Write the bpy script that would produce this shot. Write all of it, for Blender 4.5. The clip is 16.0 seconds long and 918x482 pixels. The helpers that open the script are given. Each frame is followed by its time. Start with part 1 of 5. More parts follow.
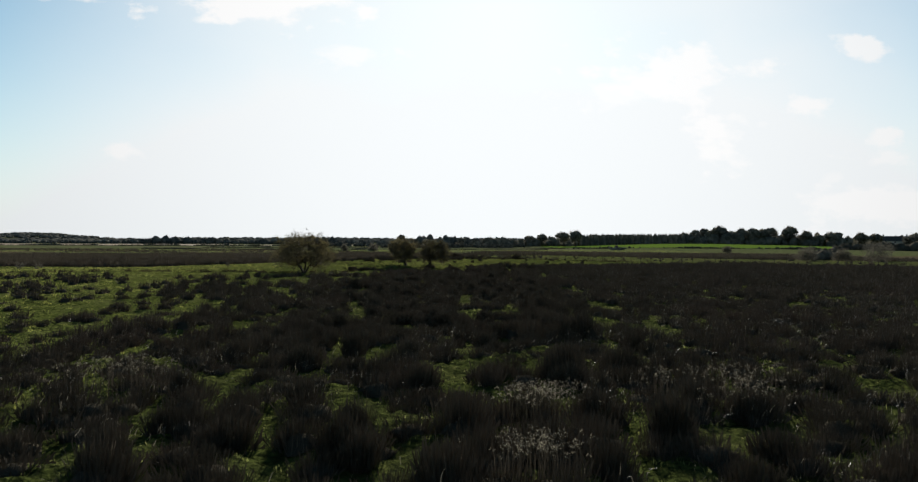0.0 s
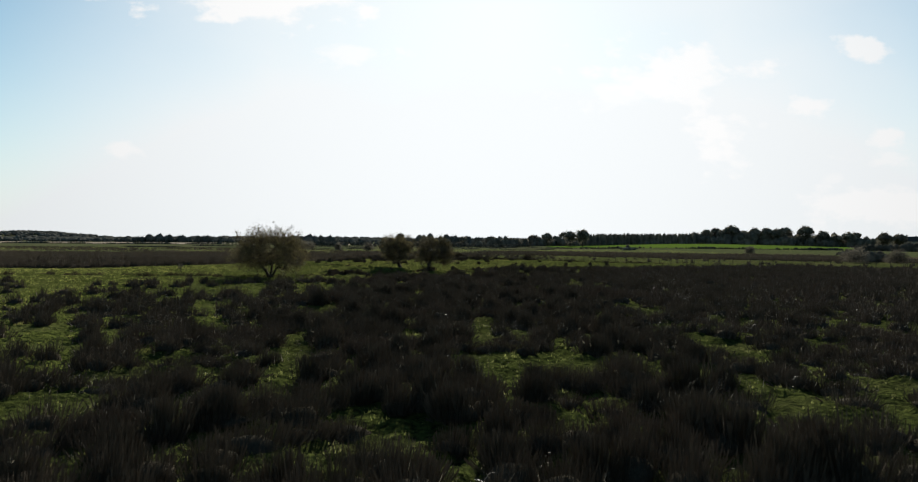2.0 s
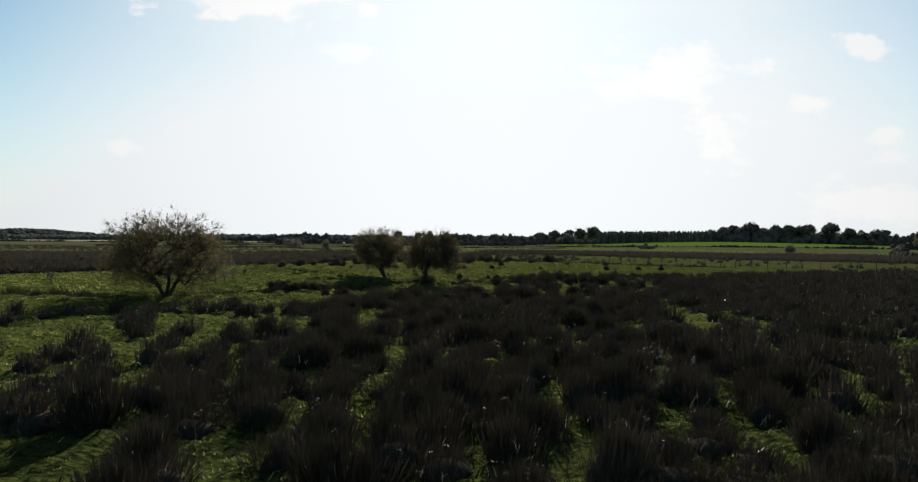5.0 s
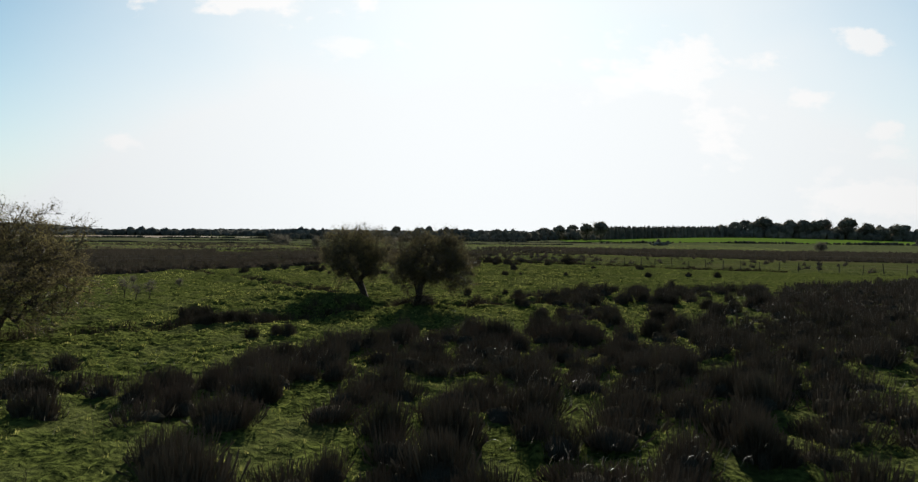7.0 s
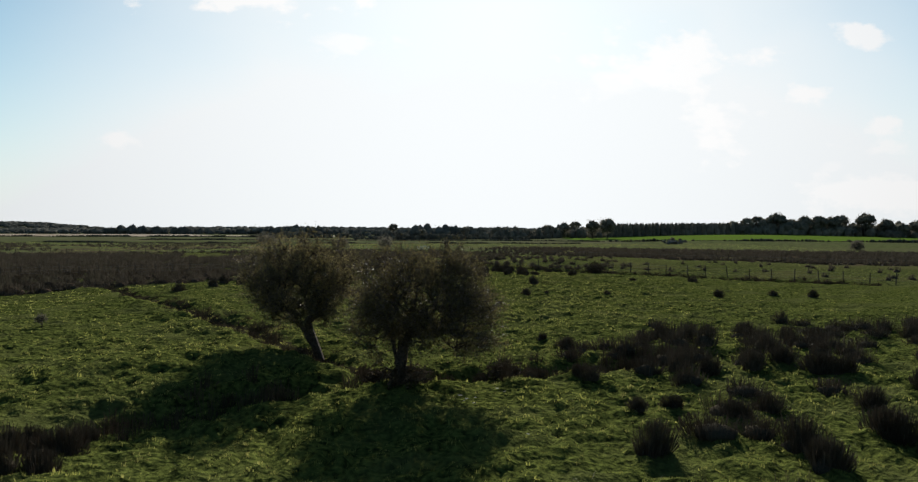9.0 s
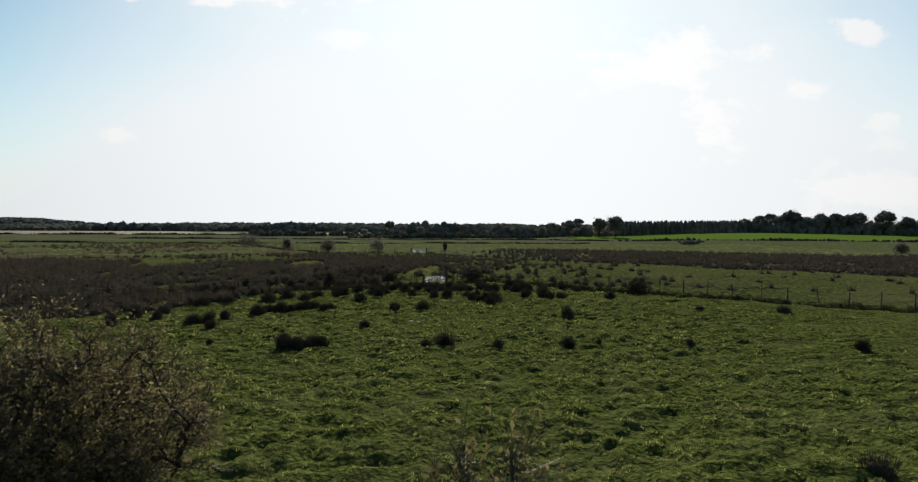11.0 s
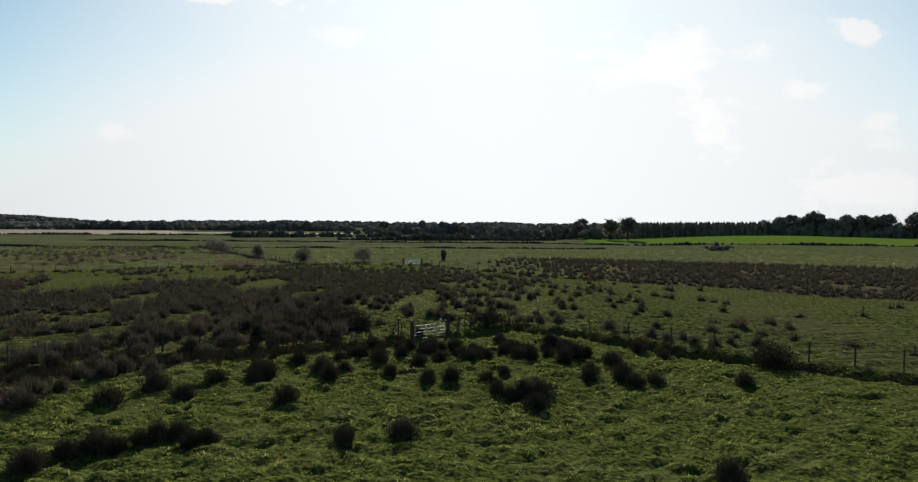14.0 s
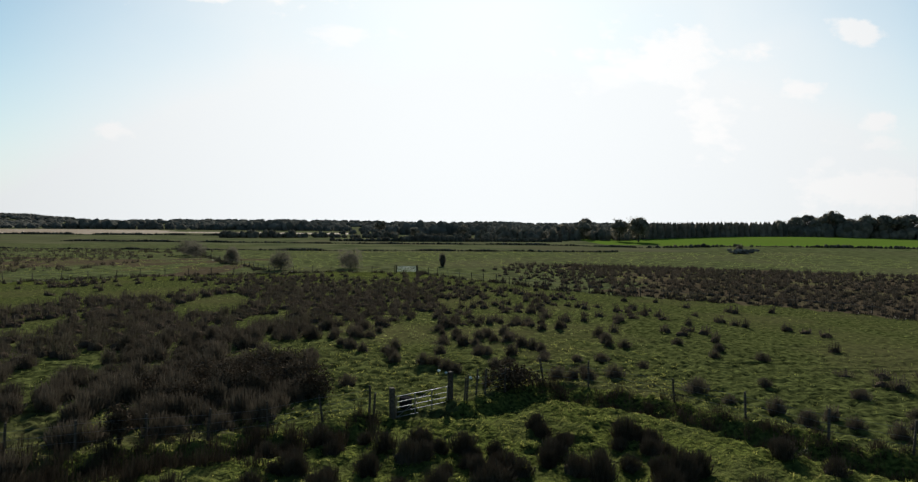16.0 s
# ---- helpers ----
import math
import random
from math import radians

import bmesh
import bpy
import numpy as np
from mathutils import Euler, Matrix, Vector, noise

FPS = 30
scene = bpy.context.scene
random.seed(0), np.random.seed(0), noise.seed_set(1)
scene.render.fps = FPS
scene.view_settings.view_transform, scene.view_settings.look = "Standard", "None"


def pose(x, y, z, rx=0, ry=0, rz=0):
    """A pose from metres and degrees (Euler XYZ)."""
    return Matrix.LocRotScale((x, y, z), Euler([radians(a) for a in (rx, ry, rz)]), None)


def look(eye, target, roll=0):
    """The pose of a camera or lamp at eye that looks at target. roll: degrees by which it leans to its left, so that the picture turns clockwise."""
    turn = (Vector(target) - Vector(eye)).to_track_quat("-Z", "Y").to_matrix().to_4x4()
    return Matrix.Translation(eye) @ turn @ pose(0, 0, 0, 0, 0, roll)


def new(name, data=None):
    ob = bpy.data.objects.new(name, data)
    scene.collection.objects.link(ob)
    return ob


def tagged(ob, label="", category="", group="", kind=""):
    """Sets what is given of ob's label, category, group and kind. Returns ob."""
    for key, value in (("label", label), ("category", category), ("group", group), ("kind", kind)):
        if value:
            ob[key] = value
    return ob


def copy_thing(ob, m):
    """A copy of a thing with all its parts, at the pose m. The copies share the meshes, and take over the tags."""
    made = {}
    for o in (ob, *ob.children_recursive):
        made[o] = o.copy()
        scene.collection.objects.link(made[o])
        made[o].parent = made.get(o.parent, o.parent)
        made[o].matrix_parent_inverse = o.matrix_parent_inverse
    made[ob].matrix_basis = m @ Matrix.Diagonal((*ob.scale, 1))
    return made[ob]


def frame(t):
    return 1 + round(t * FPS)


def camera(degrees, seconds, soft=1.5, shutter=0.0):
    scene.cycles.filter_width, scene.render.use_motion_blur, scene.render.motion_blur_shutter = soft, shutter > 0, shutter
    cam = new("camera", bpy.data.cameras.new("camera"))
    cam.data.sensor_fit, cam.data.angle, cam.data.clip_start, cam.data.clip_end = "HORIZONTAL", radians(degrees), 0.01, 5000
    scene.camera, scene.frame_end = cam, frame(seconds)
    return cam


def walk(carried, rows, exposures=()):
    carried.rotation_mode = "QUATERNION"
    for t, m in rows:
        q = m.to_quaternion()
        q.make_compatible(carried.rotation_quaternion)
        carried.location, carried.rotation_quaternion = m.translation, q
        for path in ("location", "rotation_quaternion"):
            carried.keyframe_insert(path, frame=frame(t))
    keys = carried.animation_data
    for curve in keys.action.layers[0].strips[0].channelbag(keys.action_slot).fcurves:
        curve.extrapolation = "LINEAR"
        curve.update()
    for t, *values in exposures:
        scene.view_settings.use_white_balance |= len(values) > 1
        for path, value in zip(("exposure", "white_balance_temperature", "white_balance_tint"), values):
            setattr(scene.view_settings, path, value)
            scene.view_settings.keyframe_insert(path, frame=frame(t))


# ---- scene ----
cam = camera(70.0, 16.0, soft=1.3, shutter=0.08)
PATH = [
    (0, (-0.801, 0.585, 4.742), (-0.729, 2.584, 4.742), 0.2),
    (0.5, (-0.811, 5.281, 4.695), (-0.739, 7.28, 4.694), 0.3),
    (1, (-0.82, 10.152, 4.613), (-0.748, 12.15, 4.611), 0.3),
    (1.5, (-0.778, 15.07, 4.495), (-0.708, 17.068, 4.495), 0.4),
    (2, (-0.787, 19.995, 4.401), (-0.716, 21.994, 4.4), 0.4),
    (2.5, (-0.795, 24.865, 4.334), (-0.724, 26.864, 4.332), 0.3),
    (3, (-0.791, 29.686, 4.305), (-0.72, 31.684, 4.302), 0.3),
    (3.5, (-0.701, 34.551, 4.293), (-0.631, 36.549, 4.289), 0.4),
    (4, (-0.726, 39.283, 4.218), (-0.656, 41.282, 4.214), 0.4),
    (6.5, (-0.749, 62.313, 4.578), (-0.676, 64.312, 4.559), 0.4),
    (7, (-0.708, 66.813, 4.741), (-0.635, 68.811, 4.718), 0.4),
    (7.5, (-0.686, 71.395, 4.893), (-0.612, 73.394, 4.869), 0.3),
    (8, (-0.575, 75.909, 4.999), (-0.501, 77.907, 4.973), 0.2),
    (8.5, (-0.594, 80.604, 5.22), (-0.518, 82.603, 5.19), 0.2),
    (9, (-0.57, 85.408, 5.454), (-0.493, 87.407, 5.421), 0.2),
    (9.5, (-0.515, 90.241, 5.751), (-0.437, 92.239, 5.713), 0.3),
    (12, (-0.216, 113.241, 7.225), (-0.133, 115.239, 7.178), 0.2),
    (12.5, (-0.199, 117.794, 7.522), (-0.114, 119.792, 7.474), 0.3),
    (13, (-0.149, 122.239, 7.772), (-0.062, 124.236, 7.723), 0.3),
    (13.5, (-0.109, 126.68, 7.988), (-0.021, 128.677, 7.937), 0.4),
    (14, (-0.069, 131.095, 8.198), (0.02, 133.092, 8.147), 0.4),
    (14.5, (-0.007, 135.576, 8.326), (0.084, 137.573, 8.275), 0.4),
    (15, (0.11, 140.103, 8.421), (0.201, 142.1, 8.369), 0.4),
    (15.5, (0.202, 144.684, 8.522), (0.295, 146.682, 8.47), 0.4),
    (16, (0.252, 149.255, 8.574), (0.345, 151.252, 8.521), 0.5),
]
walk(cam, [(t, look(eye, target, roll)) for t, eye, target, roll in PATH], [(0, 1.0), (16, 1.0)])

# ---- sky, sun, light ----
SUN_AZ, SUN_EL = 5.0, 24.0
az, el = radians(SUN_AZ), radians(SUN_EL)
world = bpy.data.worlds.new("sky")
world.use_nodes = True
scene.world = world
wt = world.node_tree
bg = wt.nodes["Background"]


def wmath(op, a, b=None, clamp=False):
    n = wt.nodes.new("ShaderNodeMath")
    n.operation, n.use_clamp = op, clamp
    for i, v in enumerate((a, b)):
        if v is None:
            continue
        if isinstance(v, (int, float)):
            n.inputs[i].default_value = v
        else:
            wt.links.new(v, n.inputs[i])
    return n.outputs[0]


sky = wt.nodes.new("ShaderNodeTexSky")
sky.sky_type, sky.sun_disc = "NISHITA", False
sky.sun_elevation, sky.sun_rotation = el, az
sky.air_density, sky.dust_density, sky.ozone_density = 1.0, 0.4, 1.0
coord = wt.nodes.new("ShaderNodeTexCoord")
sep = wt.nodes.new("ShaderNodeSeparateXYZ")
wt.links.new(coord.outputs["Generated"], sep.inputs[0])
sx, sy, sz = sep.outputs
yy = wmath("MAXIMUM", wmath("ABSOLUTE", sy), 0.05)
su, sv = wmath("DIVIDE", sx, yy), wmath("DIVIDE", sz, yy)
uv = wt.nodes.new("ShaderNodeCombineXYZ")
wt.links.new(su, uv.inputs[0])
wt.links.new(wmath("MULTIPLY", sv, 1.7), uv.inputs[1])
puff = wt.nodes.new("ShaderNodeTexNoise")
puff.inputs["Scale"].default_value, puff.inputs["Detail"].default_value, puff.inputs["Roughness"].default_value = 14.0, 8.0, 0.6
wt.links.new(uv.outputs[0], puff.inputs["Vector"])
wisp = wt.nodes.new("ShaderNodeTexNoise")
wisp.inputs["Scale"].default_value, wisp.inputs["Detail"].default_value = 3.2, 6.0
wt.links.new(uv.outputs[0], wisp.inputs["Vector"])
bump_uv = wmath("SUBTRACT", puff.outputs[0], 0.5)
# fair-weather clouds: direction (sideways, up), half width, half height, density
CLOUDS = [(0.36, 0.262, 0.120, 0.042, 0.95), (0.43, 0.158, 0.062, 0.044, 1.0), (0.575, 0.212, 0.048, 0.017, 0.95),
          (0.662, 0.303, 0.046, 0.020, 0.85), (0.715, 0.168, 0.036, 0.019, 0.9), (0.692, 0.128, 0.045, 0.016, 0.7),
          (0.690, 0.055, 0.115, 0.040, 0.95), (-0.470, 0.134, 0.034, 0.014, 0.9), (-0.270, 0.358, 0.165, 0.034, 1.0),
          (-0.545, 0.365, 0.060, 0.012, 0.7), (0.62, 0.100, 0.022, 0.010, 0.5), (-0.12, 0.285, 0.050, 0.022, 0.7), (0.28, 0.228, 0.09, 0.022, 0.6)]
cover = None
for cu, cv, cw, ch, cd in CLOUDS:
    du = wmath("DIVIDE", wmath("SUBTRACT", su, cu), cw)
    dv = wmath("DIVIDE", wmath("SUBTRACT", sv, cv), ch)
    dist = wmath("SQRT", wmath("ADD", wmath("MULTIPLY", du, du), wmath("MULTIPLY", dv, dv)))
    body = wmath("SUBTRACT", 1.05, wmath("ADD", dist, wmath("MULTIPLY", bump_uv, -4.6)))
    body = wmath("MULTIPLY", wmath("MULTIPLY", body, 1.6, True), cd)
    cover = body if cover is None else wmath("MAXIMUM", cover, body)
# thin high cloud, thickest towards the sun and down at the skyline
toward = wmath("ADD", wmath("ADD", wmath("MULTIPLY", sx, math.sin(az) * math.cos(el)), wmath("MULTIPLY", sy, math.cos(az) * math.cos(el))), wmath("MULTIPLY", sz, math.sin(el)))
glow_el = radians(12)
glow = wmath("ADD", wmath("ADD", wmath("MULTIPLY", sx, math.sin(az) * math.cos(glow_el)), wmath("MULTIPLY", sy, math.cos(az) * math.cos(glow_el))), wmath("MULTIPLY", sz, math.sin(glow_el)))
veil = wmath("MULTIPLY", wmath("SUBTRACT", glow, 0.765), 5.5, True)
thin = wmath("MULTIPLY", wmath("SUBTRACT", wisp.outputs[0], 0.35), 1.6, True)
low = wmath("POWER", wmath("MULTIPLY", wmath("SUBTRACT", 0.30, sz), 3.6, True), 1.6)
haze = wmath("ADD", wmath("MULTIPLY", veil, wmath("ADD", 0.78, wmath("MULTIPLY", thin, 0.3))), wmath("MULTIPLY", low, 0.92), True)
bright = wmath("POWER", wmath("MAXIMUM", wmath("ADD", 0.5, wmath("MULTIPLY", glow, 0.5)), 0.0), 3.0)
# last term brightens the unseen sky opposite the sun, as added fill
bright = wmath("ADD", wmath("ADD", 0.36, wmath("MULTIPLY", bright, 0.68)), wmath("MULTIPLY", wmath("MAXIMUM", wmath("MULTIPLY", toward, -1.0), 0.0), 0.2))


def layer(under, amount, colour):
    """Cloud of that colour over the sky, brighter towards the sun and slightly opposite it."""
    n = wt.nodes.new("ShaderNodeMix")
    n.data_type = "RGBA"
    c = wt.nodes.new("ShaderNodeVectorMath")
    c.operation = "SCALE"
    c.inputs[0].default_value = colour
    wt.links.new(bright, c.inputs["Scale"])
    wt.links.new(amount, n.inputs[0])
    wt.links.new(under, n.inputs[6])
    wt.links.new(c.outputs[0], n.inputs[7])
    return n


tint = wt.nodes.new("ShaderNodeMix")
tint.data_type, tint.blend_type = "RGBA", "MULTIPLY"
tint.inputs[0].default_value, tint.inputs[7].default_value = 1.0, (0.80, 1.08, 1.08, 1)
wt.links.new(sky.outputs[0], tint.inputs[6])
mix = layer(layer(tint.outputs[2], haze, (9.18, 9.50, 9.68)).outputs[2], cover, (9.95, 9.95, 9.95))
wt.links.new(mix.outputs[2], bg.inputs[0])
bg.inputs[1].default_value = 0.05

sun = new("sun", bpy.data.lights.new("sun", "SUN"))
sun.data.energy, sun.data.angle, sun.data.color = 5.0, radians(0.6), (1.0, 0.95, 0.86)
sun.matrix_world = look((math.sin(az) * math.cos(el) * 50, math.cos(az) * math.cos(el) * 50, math.sin(el) * 50), (0, 0, 0))


# ---- materials ----
def mat(name, c1, c2, scale=3.0, rough=0.85, fine=None, bump=0.0, through_light=0.0, island=0.0, metal=0.0, c3=None, big=0.15, gloss=0.3):
    """Two-scale mottled surface; island: how much each separate piece differs; through_light: share of light that passes."""
    m = bpy.data.materials.new(name)
    m.use_nodes = True
    nt = m.node_tree
    b = nt.nodes["Principled BSDF"]
    tc = nt.nodes.new("ShaderNodeTexCoord")
    n1 = nt.nodes.new("ShaderNodeTexNoise")
    n1.inputs["Scale"].default_value, n1.inputs["Detail"].default_value = scale, 7.0
    n2 = nt.nodes.new("ShaderNodeTexNoise")
    n2.inputs["Scale"].default_value, n2.inputs["Detail"].default_value = scale * big, 4.0
    for n in (n1, n2):
        nt.links.new(tc.outputs["Object"], n.inputs["Vector"])
    ramp = nt.nodes.new("ShaderNodeValToRGB")
    ramp.color_ramp.elements[0].position, ramp.color_ramp.elements[0].color = 0.34, (*c1, 1)
    ramp.color_ramp.elements[1].position, ramp.color_ramp.elements[1].color = 0.68, (*c2, 1)
    nt.links.new(n1.outputs[0], ramp.inputs[0])
    col = ramp.outputs[0]
    if c3:
        mx = nt.nodes.new("ShaderNodeMix")
        mx.data_type = "RGBA"
        mr = nt.nodes.new("ShaderNodeMapRange")
        mr.inputs[1].default_value, mr.inputs[2].default_value, mr.inputs[4].default_value = 0.48, 0.66, 0.6
        nt.links.new(n2.outputs[0], mr.inputs[0])
        nt.links.new(mr.outputs[0], mx.inputs[0])
        nt.links.new(col, mx.inputs[6])
        mx.inputs[7].default_value = (*c3, 1)
        col = mx.outputs[2]
    if island:
        geo = nt.nodes.new("ShaderNodeNewGeometry")
        info = nt.nodes.new("ShaderNodeObjectInfo")
        add = nt.nodes.new("ShaderNodeMath")
        add.operation = "ADD"
        nt.links.new(geo.outputs["Random Per Island"], add.inputs[0])
        nt.links.new(info.outputs["Random"], add.inputs[1])
        mr = nt.nodes.new("ShaderNodeMapRange")
        mr.inputs[2].default_value, mr.inputs[3].default_value, mr.inputs[4].default_value = 2.0, 1 - island, 1 + island
        nt.links.new(add.outputs[0], mr.inputs[0])
        hsv = nt.nodes.new("ShaderNodeHueSaturation")
        nt.links.new(mr.outputs[0], hsv.inputs["Value"])
        nt.links.new(col, hsv.inputs["Color"])
        col = hsv.outputs[0]
    nt.links.new(col, b.inputs["Base Color"])
    b.inputs["Roughness"].default_value, b.inputs["Metallic"].default_value = rough, metal
    b.inputs["Specular IOR Level"].default_value = gloss
    if bump:
        bp = nt.nodes.new("ShaderNodeBump")
        bp.inputs["Strength"].default_value, bp.inputs["Distance"].default_value = bump, 0.08 if fine is None else fine
        nt.links.new(n1.outputs[0], bp.inputs["Height"])
        nt.links.new(bp.outputs[0], b.inputs["Normal"])
    if through_light:
        tr = nt.nodes.new("ShaderNodeBsdfTranslucent")
        nt.links.new(col, tr.inputs["Color"])
        ms = nt.nodes.new("ShaderNodeMixShader")
        ms.inputs[0].default_value = through_light
        nt.links.new(b.outputs[0], ms.inputs[1])
        nt.links.new(tr.outputs[0], ms.inputs[2])
        nt.links.new(ms.outputs[0], nt.nodes["Material Output"].inputs[0])
    return m


# pasture and lush pasture: shade between blades is put into the dark tone
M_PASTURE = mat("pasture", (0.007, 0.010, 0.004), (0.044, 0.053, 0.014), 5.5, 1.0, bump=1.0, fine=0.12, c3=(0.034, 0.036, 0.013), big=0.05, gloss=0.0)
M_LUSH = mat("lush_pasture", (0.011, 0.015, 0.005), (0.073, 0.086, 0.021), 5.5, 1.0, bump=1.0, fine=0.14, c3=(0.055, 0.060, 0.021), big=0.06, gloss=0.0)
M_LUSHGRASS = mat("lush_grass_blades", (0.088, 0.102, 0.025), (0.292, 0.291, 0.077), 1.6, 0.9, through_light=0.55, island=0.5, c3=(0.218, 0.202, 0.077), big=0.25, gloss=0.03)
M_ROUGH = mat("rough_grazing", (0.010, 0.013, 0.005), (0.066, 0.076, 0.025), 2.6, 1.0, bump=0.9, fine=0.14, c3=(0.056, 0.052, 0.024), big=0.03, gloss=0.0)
M_MEADOW = mat("far_meadow", (0.022, 0.028, 0.013), (0.078, 0.088, 0.037), 0.45, 1.0, bump=1.0, fine=0.3, c3=(0.060, 0.057, 0.032), big=0.06, gloss=0.0)
M_MOOR = mat("brown_moor", (0.030, 0.024, 0.016), (0.066, 0.052, 0.034), 1.2, 1.0, bump=0.9, c3=(0.070, 0.075, 0.028), big=0.06, gloss=0.0)
M_BRIGHT = mat("improved_grass", (0.053, 0.090, 0.013), (0.068, 0.105, 0.019), 0.5, 1.0, c3=(0.064, 0.086, 0.019), big=0.05, gloss=0.0)
M_STUBBLE = mat("stubble", (0.100, 0.074, 0.048), (0.150, 0.112, 0.076), 0.4, 0.9, gloss=0.05)
M_FAR = mat("far_farmland", (0.034, 0.042, 0.020), (0.078, 0.082, 0.042), 0.06, 1.0, bump=0.6, fine=0.6, c3=(0.060, 0.054, 0.034), big=0.25, gloss=0.0)
M_GRASS = mat("grass_blades", (0.064, 0.080, 0.024), (0.210, 0.232, 0.068), 1.6, 0.9, through_light=0.55, island=0.75, c3=(0.160, 0.160, 0.068), big=0.25, gloss=0.03)
# wet grass among rushes, its colour also darkened for the shade they cast
M_BOGGRASS_SHADED = mat("boggy_shaded_grass_blades", (0.050, 0.060, 0.019), (0.156, 0.166, 0.054), 1.6, 0.9, through_light=0.5, island=0.75, c3=(0.121, 0.117, 0.054), big=0.25, gloss=0.03)
M_RUSH = mat("rush_stems", (0.038, 0.031, 0.021), (0.069, 0.054, 0.039), 0.9, 0.5, through_light=0.05, island=0.28, c3=(0.066, 0.047, 0.035), big=0.09, gloss=0.03)
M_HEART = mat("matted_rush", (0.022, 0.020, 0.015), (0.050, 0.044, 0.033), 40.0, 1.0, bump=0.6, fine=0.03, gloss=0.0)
M_RUSHBROWN = mat("withered_rush", (0.041, 0.035, 0.025), (0.090, 0.073, 0.054), 0.9, 0.9, through_light=0.18, island=0.4, c3=(0.062, 0.057, 0.035), big=0.1, gloss=0.03)
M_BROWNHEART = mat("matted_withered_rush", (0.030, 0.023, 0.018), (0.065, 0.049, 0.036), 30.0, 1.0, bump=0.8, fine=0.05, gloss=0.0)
M_TUFT = mat("coarse_grass", (0.018, 0.024, 0.008), (0.040, 0.046, 0.015), 1.2, 0.9, through_light=0.12, island=0.5, gloss=0.03)
M_FLUFF = mat("seed_down", (0.100, 0.090, 0.066), (0.170, 0.154, 0.116), 6.0, 0.8, through_light=0.5, island=0.3, gloss=0.05)
# dead stalks coloured pale so that they pass for sun glints
M_GLINTSTALK = mat("glint_stalk", (0.120, 0.105, 0.076), (0.260, 0.235, 0.180), 6.0, 0.5, through_light=0.35, island=0.5, gloss=0.5)
# twig, bark and leaf colours are lifted to stand in for haze and glare
M_TWIG = mat("hazed_twig", (0.047, 0.037, 0.031), (0.104, 0.083, 0.065), 4.0, 0.5, island=0.4, gloss=0.03)
M_BARK = mat("dark_bark", (0.023, 0.019, 0.015), (0.061, 0.051, 0.042), 9.0, 0.95, bump=0.9, fine=0.04, gloss=0.03)
M_LEAF = mat("willow_leaf", (0.057, 0.050, 0.024), (0.173, 0.143, 0.062), 1.2, 0.5, through_light=0.45, island=0.6, gloss=0.0)
M_HEDGE = mat("hedge_leaf", (0.064, 0.059, 0.047), (0.128, 0.117, 0.090), 0.3, 1.0, through_light=0.4, island=0.45, gloss=0.0)
M_BRAMBLE = mat("bramble_leaf", (0.032, 0.025, 0.017), (0.074, 0.055, 0.036), 1.5, 0.95, through_light=0.06, island=0.6, gloss=0.01)
# canopy colours for far trees are pale grey, with some haze painted in
M_WOODS = mat("woodland_canopy", (0.103, 0.096, 0.076), (0.211, 0.190, 0.146), 0.35, 1.0, bump=1.0, fine=0.9, through_light=0.4, island=0.5, gloss=0.0)
M_DISTANT = mat("distant_canopy", (0.094, 0.093, 0.080), (0.154, 0.148, 0.126), 0.05, 1.0, bump=1.0, fine=3.0, through_light=0.35, island=0.4, gloss=0.0)
M_POST = mat("weathered_post", (0.030, 0.026, 0.021), (0.075, 0.064, 0.052), 14.0, 0.95, bump=0.5, fine=0.01, island=0.3, gloss=0.05)
M_STEEL = mat("galvanised_steel", (0.100, 0.104, 0.108), (0.180, 0.184, 0.190), 20.0, 0.45, metal=0.9, gloss=0.5)
M_WIRE = mat("fence_wire", (0.10, 0.10, 0.10), (0.18, 0.17, 0.16), 20.0, 0.5, metal=0.8)
M_WHITE = mat("white_paint", (0.66, 0.66, 0.64), (0.82, 0.82, 0.80), 8.0, 0.55)
M_DRUM = mat("black_plastic", (0.010, 0.010, 0.010), (0.020, 0.020, 0.021), 12.0, 1.0, gloss=0.0)
M_STONE = mat("grey_stone", (0.085, 0.080, 0.070), (0.16, 0.15, 0.13), 3.0, 1.0, bump=0.6, gloss=0.0)
M_SLATE = mat("slate_roof", (0.030, 0.029, 0.028), (0.060, 0.058, 0.055), 4.0, 1.0, gloss=0.0)
M_PLASTER = mat("wall_plaster", (0.22, 0.21, 0.19), (0.32, 0.30, 0.27), 2.0, 0.9)
M_GLASS = mat("window_glass", (0.02, 0.025, 0.03), (0.03, 0.035, 0.04), 2.0, 0.08, gloss=0.6)
M_WATER = mat("standing_water", (0.012, 0.012, 0.008), (0.020, 0.020, 0.012), 6.0, 0.06, gloss=0.6)
M_SOIL = mat("wet_peat", (0.014, 0.012, 0.007), (0.034, 0.032, 0.016), 4.0, 1.0, bump=0.7, gloss=0.0)


